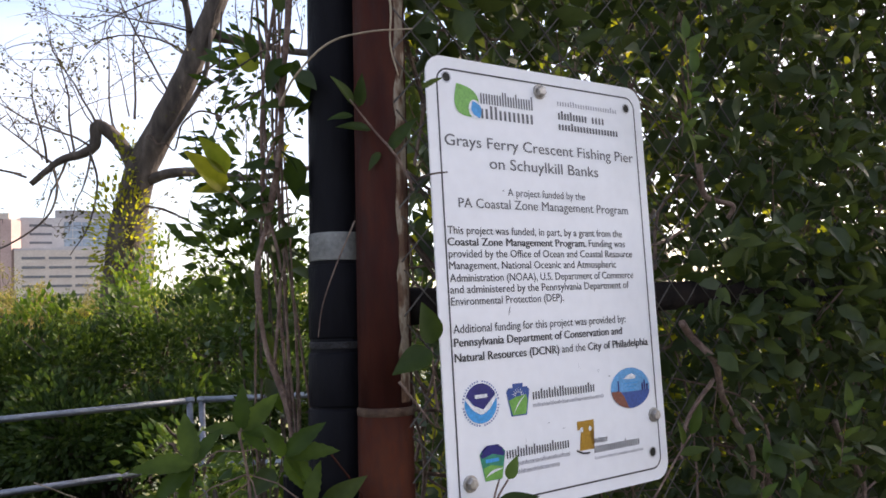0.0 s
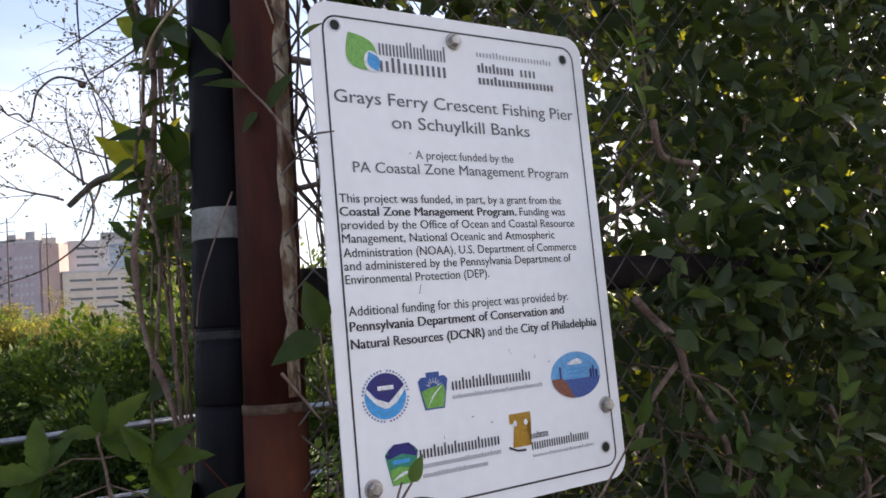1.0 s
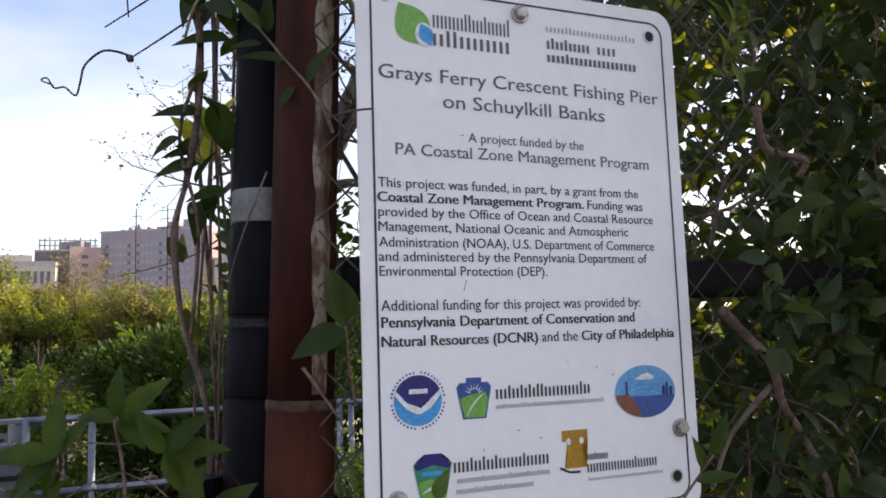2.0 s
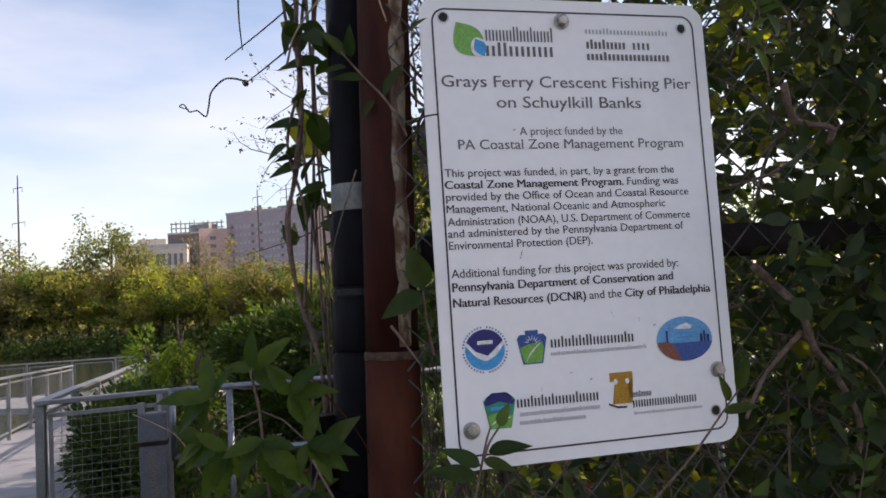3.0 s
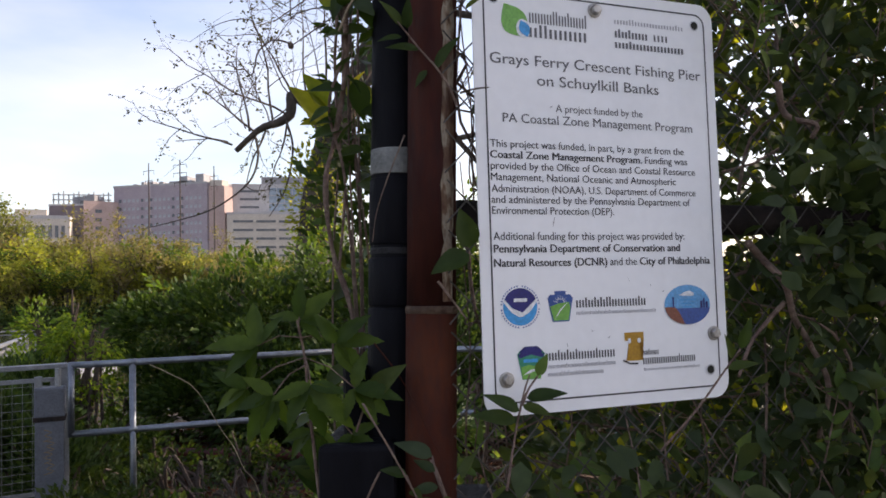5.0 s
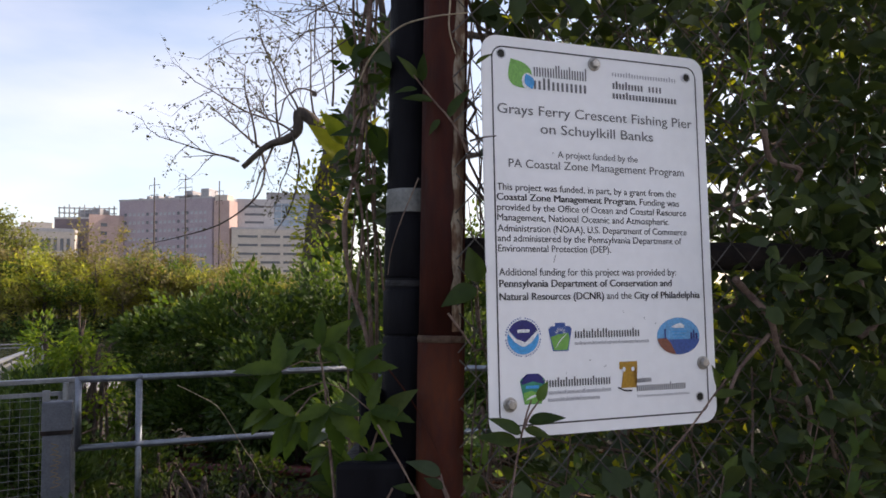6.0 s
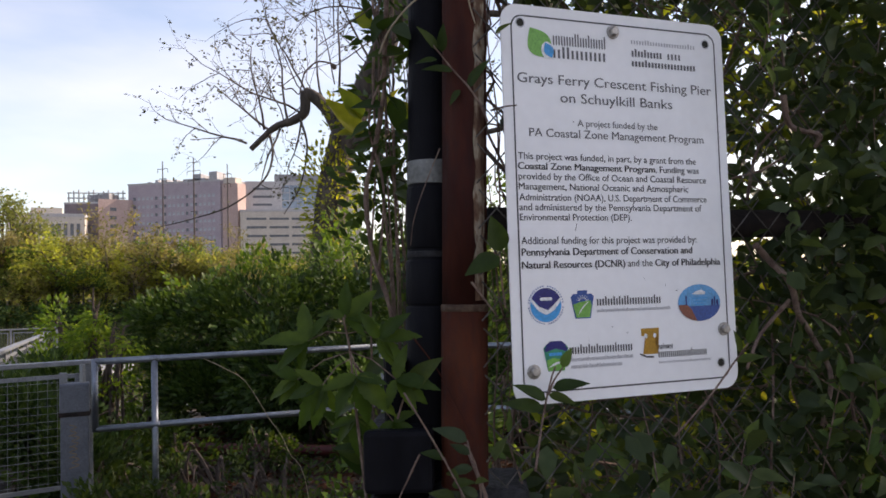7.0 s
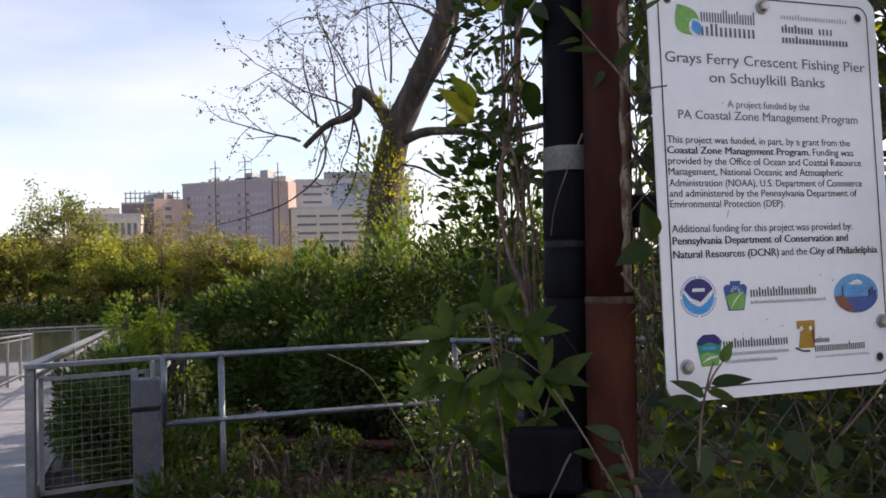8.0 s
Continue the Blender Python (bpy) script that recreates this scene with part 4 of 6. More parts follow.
def text_mesh(body):
    cu = bpy.data.curves.new("lettering", "FONT")
    cu.body, cu.size, cu.offset, cu.resolution_u = body, 1.0, 0.0, 3
    ob = new("lettering", cu)
    dg = bpy.context.evaluated_depsgraph_get()
    me = bpy.data.meshes.new_from_object(ob.evaluated_get(dg))
    bpy.data.objects.remove(ob)
    bpy.data.curves.remove(cu)
    return me


def write(body, s0, s1, h, cap, bold=False, ink=None):
    """A line of lettering from s0 to s1 along the sign, its baseline at h, capitals cap high."""
    one = text_mesh(body)
    xs = [v.co.x for v in one.vertices]
    k, x0 = (s1 - s0) / (max(xs) - min(xs)), min(xs)
    kz = cap / 0.73
    verts, faces = [], []
    spread = (-.026, -.009, .009, .026) if bold else (-.008, .008)
    for layer, dx in enumerate(spread):
        base = len(verts)
        verts += [(s0 + (v.co.x - x0 + dx) * k, INK_Y - .00004 * layer, h + v.co.y * kz) for v in one.vertices]
        faces += [[base + q for q in p.vertices] for p in one.polygons]
    bpy.data.meshes.remove(one)
    me = bpy.data.meshes.new("text_line")
    me.from_pydata(verts, [], faces)
    me.materials.append(ink or M_INK)
    ob = new("text_line", me)
    ob.parent = sign
    return tagged(ob, ("bold" if bold else "black") + " lettering: " + body[:40])


LINES = [
    ("Grays Ferry Crescent Fishing Pier", .0193, .2853, .3640, .0122, False),
    ("on Schuylkill Banks", .0731, .2265, .3432, .0122, False),
    ("A project funded by the", .0944, .2035, .3157, .0085, False),
    ("PA Coastal Zone Management Program", .0318, .2702, .3017, .0102, False),
    ("This project was funded, in part, by a grant from the", .0166, .2570, .2748, .0083, False),
    ("Coastal Zone Management Program.", .0161, .2000, .2632, .0083, True),
    ("Funding was", .2042, .2610, .2632, .0083, False),
    ("provided by the Office of Ocean and Coastal Resource", .0164, .2712, .2514, .0083, False),
    ("Management, National Oceanic and Atmospheric", .0162, .2442, .2397, .0083, False),
    ("Administration (NOAA), U.S. Department of Commerce", .0164, .2707, .2273, .0083, False),
    ("and administered by the Pennsylvania Department of", .0161, .2624, .2159, .0083, False),
    ("Environmental Protection (DEP).", .0163, .1616, .2043, .0083, False),
    ("Additional funding for this project was provided by:", .0168, .2526, .1771, .0088, False),
    ("Pennsylvania Department of Conservation and", .0169, .2456, .1640, .0088, True),
    ("Natural Resources (DCNR)", .0167, .1500, .1492, .0088, True),
    ("and the", .1540, .1880, .1492, .0088, False),
    ("City of Philadelphia", .1920, .2863, .1492, .0088, True),
]
for row in LINES:
    write(*row, M_GREY_INK if row[3] > 0.30 and not row[5] else M_INK)


def disc(cx, cz, rx, rz, n=36, a0=0, a1=360):
    return [(cx + rx * math.cos(radians(a0 + (a1 - a0) * i / n)), cz + rz * math.sin(radians(a0 + (a1 - a0) * i / n))) for i in range(n if a1 - a0 == 360 else n + 1)]


def ink_shape(name, pts, material, parent, y=INK_Y):
    bm = bmesh.new()
    f = bm.faces.new([bm.verts.new((x, y, z)) for x, z in pts])
    bmesh.ops.triangulate(bm, faces=[f])
    bmesh.ops.recalc_face_normals(bm, faces=bm.faces)
    return part(name, bm, material, parent)


def word_bars(s0, s1, h, cap, n, material, parent, seed, weight=0.34):
    """An unlettered wordmark: a row of upright bars as dense as its lettering."""
    rng = random.Random(seed)
    bm = bmesh.new()
    step = (s1 - s0) / (2 * n)
    for k in range(2 * n):
        x, w = s0 + k * step, step * (0.38 + 0.5 * weight)
        top = h + cap * (1.0 if rng.random() < .12 else 0.74)
        bm.faces.new([bm.verts.new(p) for p in ((x, INK_Y, h), (x + w, INK_Y, h), (x + w, INK_Y, top), (x, INK_Y, top))])
    return part("wordmark", bm, material, parent, "plain bars in place of a wordmark")


def logo(name, label):
    ob = new(name)
    ob.parent = sign
    return tagged(ob, label)


def leaf_curve(p0, p1, bulge0, bulge1, n=12):
    (x0, z0), (x1, z1) = p0, p1
    dx, dz = x1 - x0, z1 - z0
    out = []
    for k in range(n + 1):
        t = k / n
        b = bulge0 * math.sin(math.pi * t)
        out.append((x0 + dx * t - dz * b, z0 + dz * t + dx * b))
    for k in range(1, n):
        t = 1 - k / n
        b = bulge1 * math.sin(math.pi * t)
        out.append((x0 + dx * t - dz * b, z0 + dz * t + dx * b))
    return out


lg = logo("leaf_logo", "green leaf and blue drop emblem")
ink_shape("leaf", leaf_curve((.0372, .4292), (.0640, .3955), .30, -.42), M_LOGO_GREEN, lg)
ink_shape("drop_edge", disc(.0585, .4040, .0078, .0100), M_LOGO_WHITE, lg, INK_Y - .0003)
ink_shape("drop", leaf_curve((.0560, .4125), (.0640, .3950), .34, -.32), M_LOGO_BLUE, lg, INK_Y - .0006)
word_bars(.0663, .1375, .4110, .0150, 10, M_GREY_INK, lg, 1, .24)
word_bars(.0660, .1380, .3955, .0140, 6, M_GREY_INK, lg, 2, .22)

lg = logo("parks_logo", "grey three-line wordmark")
word_bars(.1716, .2650, .4208, .0062, 12, M_PALE_INK, lg, 3, .20)
word_bars(.1718, .2160, .4052, .0098, 5, M_GREY_INK, lg, 4, .46)
word_bars(.2230, .2440, .4052, .0098, 2, M_GREY_INK, lg, 5, .2)
word_bars(.1715, .2645, .3932, .0088, 10, M_GREY_INK, lg, 6, .50)

cx, cz, rr = .0445, .1072, .0224
lg = logo("round_logo", "round navy and blue emblem with a white gull shape")
for k in range(44):
    a = radians(k * 360 / 44)
    if k % 11 in (0,):
        continue
    ca, sa = math.cos(a), math.sin(a)
    r0, r1, w = rr * .925, rr * 1.0, .0007
    ink_shape("ring_mark", [(cx + r0 * ca - w * sa, cz + r0 * sa + w * ca), (cx + r0 * ca + w * sa, cz + r0 * sa - w * ca), (cx + r1 * ca + w * sa, cz + r1 * sa - w * ca), (cx + r1 * ca - w * sa, cz + r1 * sa + w * ca)], M_LOGO_SEA, lg)
ink_shape("field", disc(cx, cz, rr * .87, rr * .87), M_LOGO_BLUE, lg)
ink_shape("night", disc(cx, cz, rr * .87, rr * .87, 24, 24, 156) + [(cx - .004, cz - .006), (cx + .003, cz - .007)], M_LOGO_NAVY, lg, INK_Y - .0003)
ink_shape("gull", [(cx - rr * .80, cz + rr * .36), (cx - .010, cz - .001), (cx - .003, cz - .0055), (cx + .002, cz - .006), (cx + .008, cz - .001), (cx + rr * .80, cz + rr * .36), (cx + rr * .84, cz + rr * .20), (cx + .010, cz - .006), (cx + .002, cz - .0105), (cx - .002, cz - .0105), (cx - .010, cz - .006), (cx - rr * .85, cz + rr * .20)], M_LOGO_WHITE, lg, INK_Y - .0006)
part("wordmark", block(bmesh.new(), cx - .0075, cx + .0075, INK_Y - .0009, INK_Y - .0008, cz + .0052, cz + .0088), M_LOGO_WHITE, lg)


def keystone(cx, cz, w, h):
    return [(cx - w * .5, cz + h * .27), (cx - w * .40, cz + h * .27), (cx - w * .40, cz + h * .38), (cx - w * .22, cz + h * .38), (cx - w * .22, cz + h * .5), (cx + w * .22, cz + h * .5), (cx + w * .22, cz + h * .38), (cx + w * .40, cz + h * .38), (cx + w * .40, cz + h * .27), (cx + w * .5, cz + h * .27), (cx + w * .33, cz - h * .5), (cx - w * .33, cz - h * .5)]


lg = logo("keystone_logo", "blue and green keystone emblem")
kx, kz = .0912, .1063
ink_shape("key", keystone(kx, kz, .0300, .0325), M_LOGO_SEA, lg)
ink_shape("leaf", [(kx - .0125, kz - .000), (kx - .003, kz + .003), (kx + .010, kz + .0045), (kx + .0118, kz - .002), (kx + .0085, kz - .015), (kx - .0085, kz - .015)], M_LOGO_GREEN, lg, INK_Y - .0003)
for k in range(7):
    a = radians(20 + k * 23.3)
    ca, sa = math.cos(a), math.sin(a)
    ink_shape("ray", [(kx + .004 * ca - .0005 * sa, kz + .003 + .004 * sa + .0005 * ca), (kx + .004 * ca + .0005 * sa, kz + .003 + .004 * sa - .0005 * ca), (kx + .0095 * ca, kz + .003 + .0095 * sa)], M_LOGO_WHITE, lg, INK_Y - .0005)
ink_shape("stalk", leaf_curve((kx - .007, kz - .014), (kx + .009, kz + .004), .10, .04), M_LOGO_WHITE, lg, INK_Y - .0006)
word_bars(.1101, .1986, .1042, .0105, 12, M_INK, lg, 7, .26)
word_bars(.1098, .2106, .0965, .0042, 30, M_PALE_INK, lg, 8, .45)

lg = logo("harbour_logo", "blue oval emblem with a dark waterside skyline")
hx, hz = .2527, .1029
ink_shape("sky", disc(hx, hz, .0310, .0226), M_LOGO_SKY, lg)
ink_shape("sea", disc(hx, hz, .0310, .0226, 24, 190, 350), M_LOGO_SEA, lg, INK_Y - .0003)
ink_shape("shore", disc(hx, hz, .0310, .0226, 14, 186, 262) + [(hx - .012, hz - .008), (hx - .018, hz - .002)], M_LOGO_BROWN, lg, INK_Y - .0005)
ink_shape("chimney", [(hx - .0205, hz - .003), (hx - .0185, hz - .003), (hx - .0185, hz + .009), (hx - .0205, hz + .009)], M_LOGO_NAVY, lg, INK_Y - .0006)
for x, w, h in ((.017, .003, .008), (.021, .0022, .011), (.0245, .003, .007)):
    ink_shape("tower", [(hx + x, hz - .004), (hx + x + w, hz - .004), (hx + x + w, hz - .004 + h), (hx + x, hz - .004 + h)], M_LOGO_NAVY, lg, INK_Y - .0006)
ink_shape("cloud", [(hx - .011, hz + .011), (hx - .004, hz + .010), (hx + .008, hz + .010), (hx + .009, hz + .013), (hx + .003, hz + .016), (hx - .004, hz + .0145)], M_LOGO_WHITE, lg, INK_Y - .0005)
for k in range(3):
    part("wordmark", block(bmesh.new(), hx - .011 + k * .002, hx + .012 - k * .003, INK_Y - .0008, INK_Y - .0007, hz + .005 - k * .004, hz + .0062 - k * .004), M_LOGO_BLUE, lg)

lg = logo("keystone_logo", "green and teal keystone emblem")
kx, kz = .0548, .0487
ink_shape("key", keystone(kx, kz, .0315, .0340), M_LOGO_TEAL, lg)
ink_shape("top", [(kx - .0155, kz + .0092), (kx - .0125, kz + .0092), (kx - .0125, kz + .0129), (kx - .007, kz + .0129), (kx - .007, kz + .017), (kx + .007, kz + .017), (kx + .007, kz + .0129), (kx + .0125, kz + .0129), (kx + .0125, kz + .0092), (kx + .0155, kz + .0092), (kx + .013, kz + .005), (kx, kz + .0085), (kx - .013, kz + .005)], M_LOGO_NAVY, lg, INK_Y - .0003)
ink_shape("hill", [(kx - .012, kz - .004), (kx - .003, kz - .002), (kx + .012, kz - .005), (kx + .0105, kz - .0165), (kx - .0105, kz - .0165)], M_LOGO_GREEN, lg, INK_Y - .0003)
ink_shape("stream", leaf_curve((kx - .010, kz - .013), (kx + .011, kz - .007), .14, .02), M_LOGO_WHITE, lg, INK_Y - .0006)
part("wordmark", block(bmesh.new(), kx - .009, kx + .007, INK_Y - .0006, INK_Y - .0005, kz + .0005, kz + .004), M_LOGO_BLUE, lg)
word_bars(.0720, .1565, .0496, .0105, 12, M_INK, lg, 9, .26)
word_bars(.0745, .1560, .0412, .0048, 25, M_PALE_INK, lg, 10, .5)
word_bars(.0735, .1407, .0330, .0048, 21, M_PALE_INK, lg, 11, .5)

lg = logo("bell_logo", "golden bell emblem")
bx, bz = .1800, .0562
ink_shape("bell", [(bx - .0120, bz + .0185), (bx + .0125, bz + .0185), (bx + .0125, bz + .0095), (bx + .0065, bz + .0095), (bx + .0075, bz - .005), (bx + .0105, bz - .0125), (bx - .0105, bz - .0125), (bx - .0078, bz - .005), (bx - .0068, bz + .0095), (bx - .0120, bz + .0095)], M_LOGO_GOLD, lg)
ink_shape("band", [(bx - .0150, bz - .0105), (bx - .006, bz - .0145), (bx + .004, bz - .0150), (bx + .004, bz - .0170), (bx - .006, bz - .0165), (bx - .0150, bz - .0125)], M_INK, lg, INK_Y - .0003)
for dx in (-.0060, .0062):
    ink_shape("scroll", disc(bx + dx, bz + .0095, .0022, .0028, 14), M_LOGO_WHITE, lg, INK_Y - .0004)
word_bars(.1913, .2119, .0490, .0065, 6, M_INK, lg, 12, .26)
word_bars(.1908, .2611, .0388, .0095, 12, M_INK, lg, 13, .24)
word_bars(.1912, .2660, .0318, .0032, 22, M_PALE_INK, lg, 14, .4)


def bolt(s, h):
    b = new("bolt")
    b.parent = sign
    b.matrix_basis = Matrix.Translation((s, 0, h))
    tagged(b, "worn steel bolt with washer")
    bm = bmesh.new()
    tube(bm, [(0, 0, 0), (0, -.0016, 0), (0, -.0020, 0)], [.0082, .0082, .0074], 20)
    part("washer", bm, M_BOLT, b)
    bm = bmesh.new()
    tube(bm, [(0, -.002, 0), (0, -.0062, 0), (0, -.0072, 0)], [.0062, .0060, .0046], 6)
    part("head", bm, M_BOLT, b)


def grommet(s, h):
    b = new("mounting_hole")
    b.parent = sign
    b.matrix_basis = Matrix.Translation((s, 0, h))
    part("hole", tube(bmesh.new(), [(0, 0.001, 0), (0, -.0006, 0)], .0050, 18), M_HOLE, b)
    bm = bmesh.new()
    ro, ri = [], []
    for k in range(20):
        a = 2 * math.pi * k / 20
        ro.append(bm.verts.new((.0062 * math.cos(a), -.0009, .0062 * math.sin(a))))
        ri.append(bm.verts.new((.0047 * math.cos(a), -.0009, .0047 * math.sin(a))))
    for k in range(20):
        bm.faces.new((ro[k], ro[(k + 1) % 20], ri[(k + 1) % 20], ri[k]))
    part("rim", bm, M_EDGE, b)


for s, h in ((.1466, .4331), (.2868, .0690), (.0264, .0327)):
    bolt(s, h)
for s, h in ((.0249, .4336), (.2793, .4290), (.2802, .0277)):
    grommet(s, h)
# flecks and scratches
rng_s = random.Random(8)
bm = bmesh.new()
for s, h, l, a in ((.110, .345, .004, 80), (.088, .320, .002, 30), (.086, .192, .009, 78), (.178, .130, .006, 120), (.205, .124, .003, 100), (.220, .118, .002, 40), (.128, .078, .002, 0), (.148, .070, .002, 20), (.098, .063, .003, 100), (.260, .302, .002, 0)):
    ca, sa = math.cos(radians(a)) * l, math.sin(radians(a)) * l
    bm.faces.new([bm.verts.new(p) for p in ((s, INK_Y, h), (s + ca + .0005, INK_Y, h + sa), (s + ca, INK_Y, h + sa + .0006), (s - .0005, INK_Y, h + .0006))])
part("scratches", bm, M_GREY_INK, sign, "small dark scratches")

# the whole print sits a little wide on the sheet
ART = Matrix.Translation((-.0015, 0, .0045)) @ Matrix.Diagonal((1.023, 1, .9963, 1))
for ob in list(sign.children):
    if ob.name.startswith(("sheet", "border")):
        continue
    if ob.data:
        ob.data.transform(ART)
    elif ob.name.startswith(("bolt", "mounting")):
        ob.location = ART @ ob.location
    else:
        for piece in ob.children:
            piece.data.transform(ART)


# ---- pipes at the fence's end ----
LEAN = Vector((0.030, 0.008, 1.0))


def along(base, z):
    """The point of a leaning pole at height z; base is given for 1.545 m."""
    b = Vector(base)
    k = z - 1.545
    return Vector((b.x + LEAN.x * k, b.y + LEAN.y * k, z))


PIPE, POLE = (-0.0387, 0.8620, 0), (-0.0867, 0.8978, 0)
pipe = thing("rusty_pipe_post", Matrix.Identity(4), "rusty steel pipe post with a jointed lower sleeve", "post")
zs = [1.554, 1.7, 1.9, 2.1, 2.4, 2.7]
part("upper_pipe", tube(bmesh.new(), [along(PIPE, z) for z in zs], 0.0260, 28), M_RUST, pipe, smooth=True)
part("joint_ring", tube(bmesh.new(), [along(PIPE, z) for z in (1.546, 1.5475, 1.5535, 1.555)], [.0264, .0276, .0278, .0266], 28), M_RING, pipe, smooth=True)
part("lower_sleeve", tube(bmesh.new(), [along(PIPE, z) for z in (-.1, .5, 1.0, 1.3, 1.547)], 0.0270, 28), M_RUST_LOW, pipe, "orange-brown rusty sleeve", smooth=True)
# scraped zinc strip along one side of the upper pipe
bm = bmesh.new()
rows_ = []
for k in range(60):
    z = 1.559 + 0.9 * k / 59
    c = along(PIPE, z)
    w = 0.33 + 0.24 * noise.noise((0, 0, z * 22)) + 0.16 * noise.noise((3, 0, z * 70))
    if z > 1.95:
        w *= max(0.15, 1 - (z - 1.95) / 0.15)
    mid = radians(-36)
    row = []
    for j in range(5):
        a = mid + w * (j / 4 * 2 - 1) * 0.9
        row.append(bm.verts.new((c.x + .0264 * math.cos(a), c.y + .0264 * math.sin(a), z)))
    rows_.append(row)
for a, b in zip(rows_, rows_[1:]):
    for j in range(4):
        bm.faces.new((a[j], a[j + 1], b[j + 1], b[j]))
part("scraped_strip", bm, M_SCRAPE, pipe, "pale scraped zinc streak", smooth=True)

pole = thing("black_pole", Matrix.Identity(4), "black plastic-wrapped pole with grey tape bands", "pole")
part("shaft", tube(bmesh.new(), [along(POLE, z) for z in (-.1, .6, 1.2, 1.62, 2.0, 2.7)], 0.0300, 28), M_BLACK, pole, smooth=True)
for z0, z1, r in ((1.700, 1.728, .0306), (1.612, 1.619, .0306)):
    part("tape_band", tube(bmesh.new(), [along(POLE, z) for z in (z0, z0 + .001, z1 - .001, z1)], [r - .0004, r, r, r - .0004], 28, True, .012, random.Random(3)), M_TAPE if z1 - z0 > .02 else M_BAND, pole, "dull silver-grey tape", smooth=True)
for z0, z1, r in ((1.555, 1.608, .0318), (1.622, 1.696, .0312), (1.40, 1.553, .0322)):
    part("wrap", tube(bmesh.new(), [along(POLE, z) for z in (z0, z0 + .002, (z0 + z1) / 2, z1 - .002, z1)], [r - .001, r, r + .0004, r, r - .001], 28, True, 0.012, random.Random(int(z0 * 100))), M_BLACK, pole, smooth=True)

clamp = thing("pole_clamp", Matrix.Translation((-0.108, 0.862, 1.272)) @ Matrix.Rotation(0.2, 4, "Z"), "black steel clamp block with a weathered grey band round both poles", "clamp")
part("upper_block", block(bmesh.new(), -.050, .028, -.045, .10, .075, .145, .006), M_BLACK, clamp)
part("lower_block", block(bmesh.new(), -.048, .030, -.043, .10, -.03, .068, .006), M_BLACK, clamp)
part("band", block(bmesh.new(), .02, .135, -.045, .08, .01, .078, .012), M_BAND, clamp, "rough weathered grey band")
part("stub", tube(bmesh.new(), [(-.018, .02, .14), (-.018, .02, .22)], .014, 12), M_BLACK, clamp)
part("leg", tube(bmesh.new(), [(.0, .06, -.03), (.0, .06, -1.35)], .02, 10), M_BLACK, clamp)

# ---- chain-link fence ----
F0 = Vector((-0.038, 0.822, 0))


def fence_point(s, z, back=0.0):
    """s metres along the fence from its end post, z up, back behind its face."""
    return Vector((F0.x + U.x * s - N.x * back, F0.y + U.y * s - N.y * back, z))


fence = thing("chain_link_fence", Matrix.Identity(4), "old dark chain-link fence with pipe rails, overgrown by vines", "fence")
part("middle_rail", tube(bmesh.new(), [fence_point(.06, 1.650, .045), fence_point(6, 1.650, .045)], .019, 12), M_RAILDARK, fence, smooth=True)
part("top_rail", tube(bmesh.new(), [fence_point(-.02, 2.42, .045), fence_point(6, 2.42, .045)], .019, 12), M_RAILDARK, fence, smooth=True)
for s in (2.4, 4.8):
    part("post", tube(bmesh.new(), [fence_point(s, -.1, .045), fence_point(s, 2.46, .045)], .022, 12), M_RAILDARK, fence, smooth=True)
bm = bmesh.new()
cell = 0.052
for k in range(-48, 110):
    for sgn in (1, -1):
        pts = []
        s_lo = k * cell
        a0, a1 = (s_lo, s_lo + sgn * 2.36)
        p0, p1 = (a0, 0.05), (a1, 2.41)
        t0, t1 = 0.0, 1.0
        lo_s, hi_s = 0.03, 3.2
        ds = p1[0] - p0[0]
        ta, tb = sorted(((lo_s - p0[0]) / ds, (hi_s - p0[0]) / ds))
        t0, t1 = max(t0, ta), min(t1, tb)
        if t1 - t0 < 0.02:
            continue
        q0 = fence_point(p0[0] + ds * t0, p0[1] + 2.36 * t0, .002 * sgn)
        q1 = fence_point(p0[0] + ds * t1, p0[1] + 2.36 * t1, .002 * sgn)
        tube(bm, [q0, q1], .0009, 5, False)
tagged(part("wire_mesh", bm, M_WIRE, fence, "rusty diamond wire mesh"), kind="stuff")

# ---- vines over the fence ----
rng = np.random.default_rng(41)
vine = thing("fence_vine", Matrix.Identity(4), "dense tangled vine with dark oval leaves covering the fence", "vine")


def vine_leaves(n, s0, s1, z0, z1, b0, b1, lo, hi, seed, keep=None):
    r = np.random.default_rng(seed)
    s, z, b = r.uniform(s0, s1, n), r.uniform(z0, z1, n), r.uniform(b0, b1, n)
    hole = np.array([0.6 * noise.noise((x * 15.0, q * 15.0, 7.0 + w * 3)) + 0.6 * noise.noise((x * 3.5, q * 3.5, 2.0 + w)) for x, q, w in zip(s, z, b)])
    ok = hole > (keep(z) if keep else -1.0)
    s, z, b = s[ok], z[ok], b[ok]
    x_, y_ = F0.x + U.x * s - N.x * b, F0.y + U.y * s - N.y * b
    ok = x_ > 0.0 - .06 * (y_ - .85)          # the growth ends at the end post
    s, z, b = s[ok], z[ok], b[ok]
    p = np.stack((F0.x + U.x * s - N.x * b, F0.y + U.y * s - N.y * b, z), 1)
    w = r.normal(size=(len(p), 3)) * 0.8 + np.array((N.x, N.y, -0.15)) * r.uniform(-.2, 1.1, (len(p), 1))
    return p, w, r.uniform(lo, hi, len(p))


def open_zone(z):
    """Thinner growth at eye level, denser below and above."""
    return np.where(z < 1.25, -0.55, np.where(z < 1.64, -0.5, np.where(z < 1.95, -0.13, -0.42)))


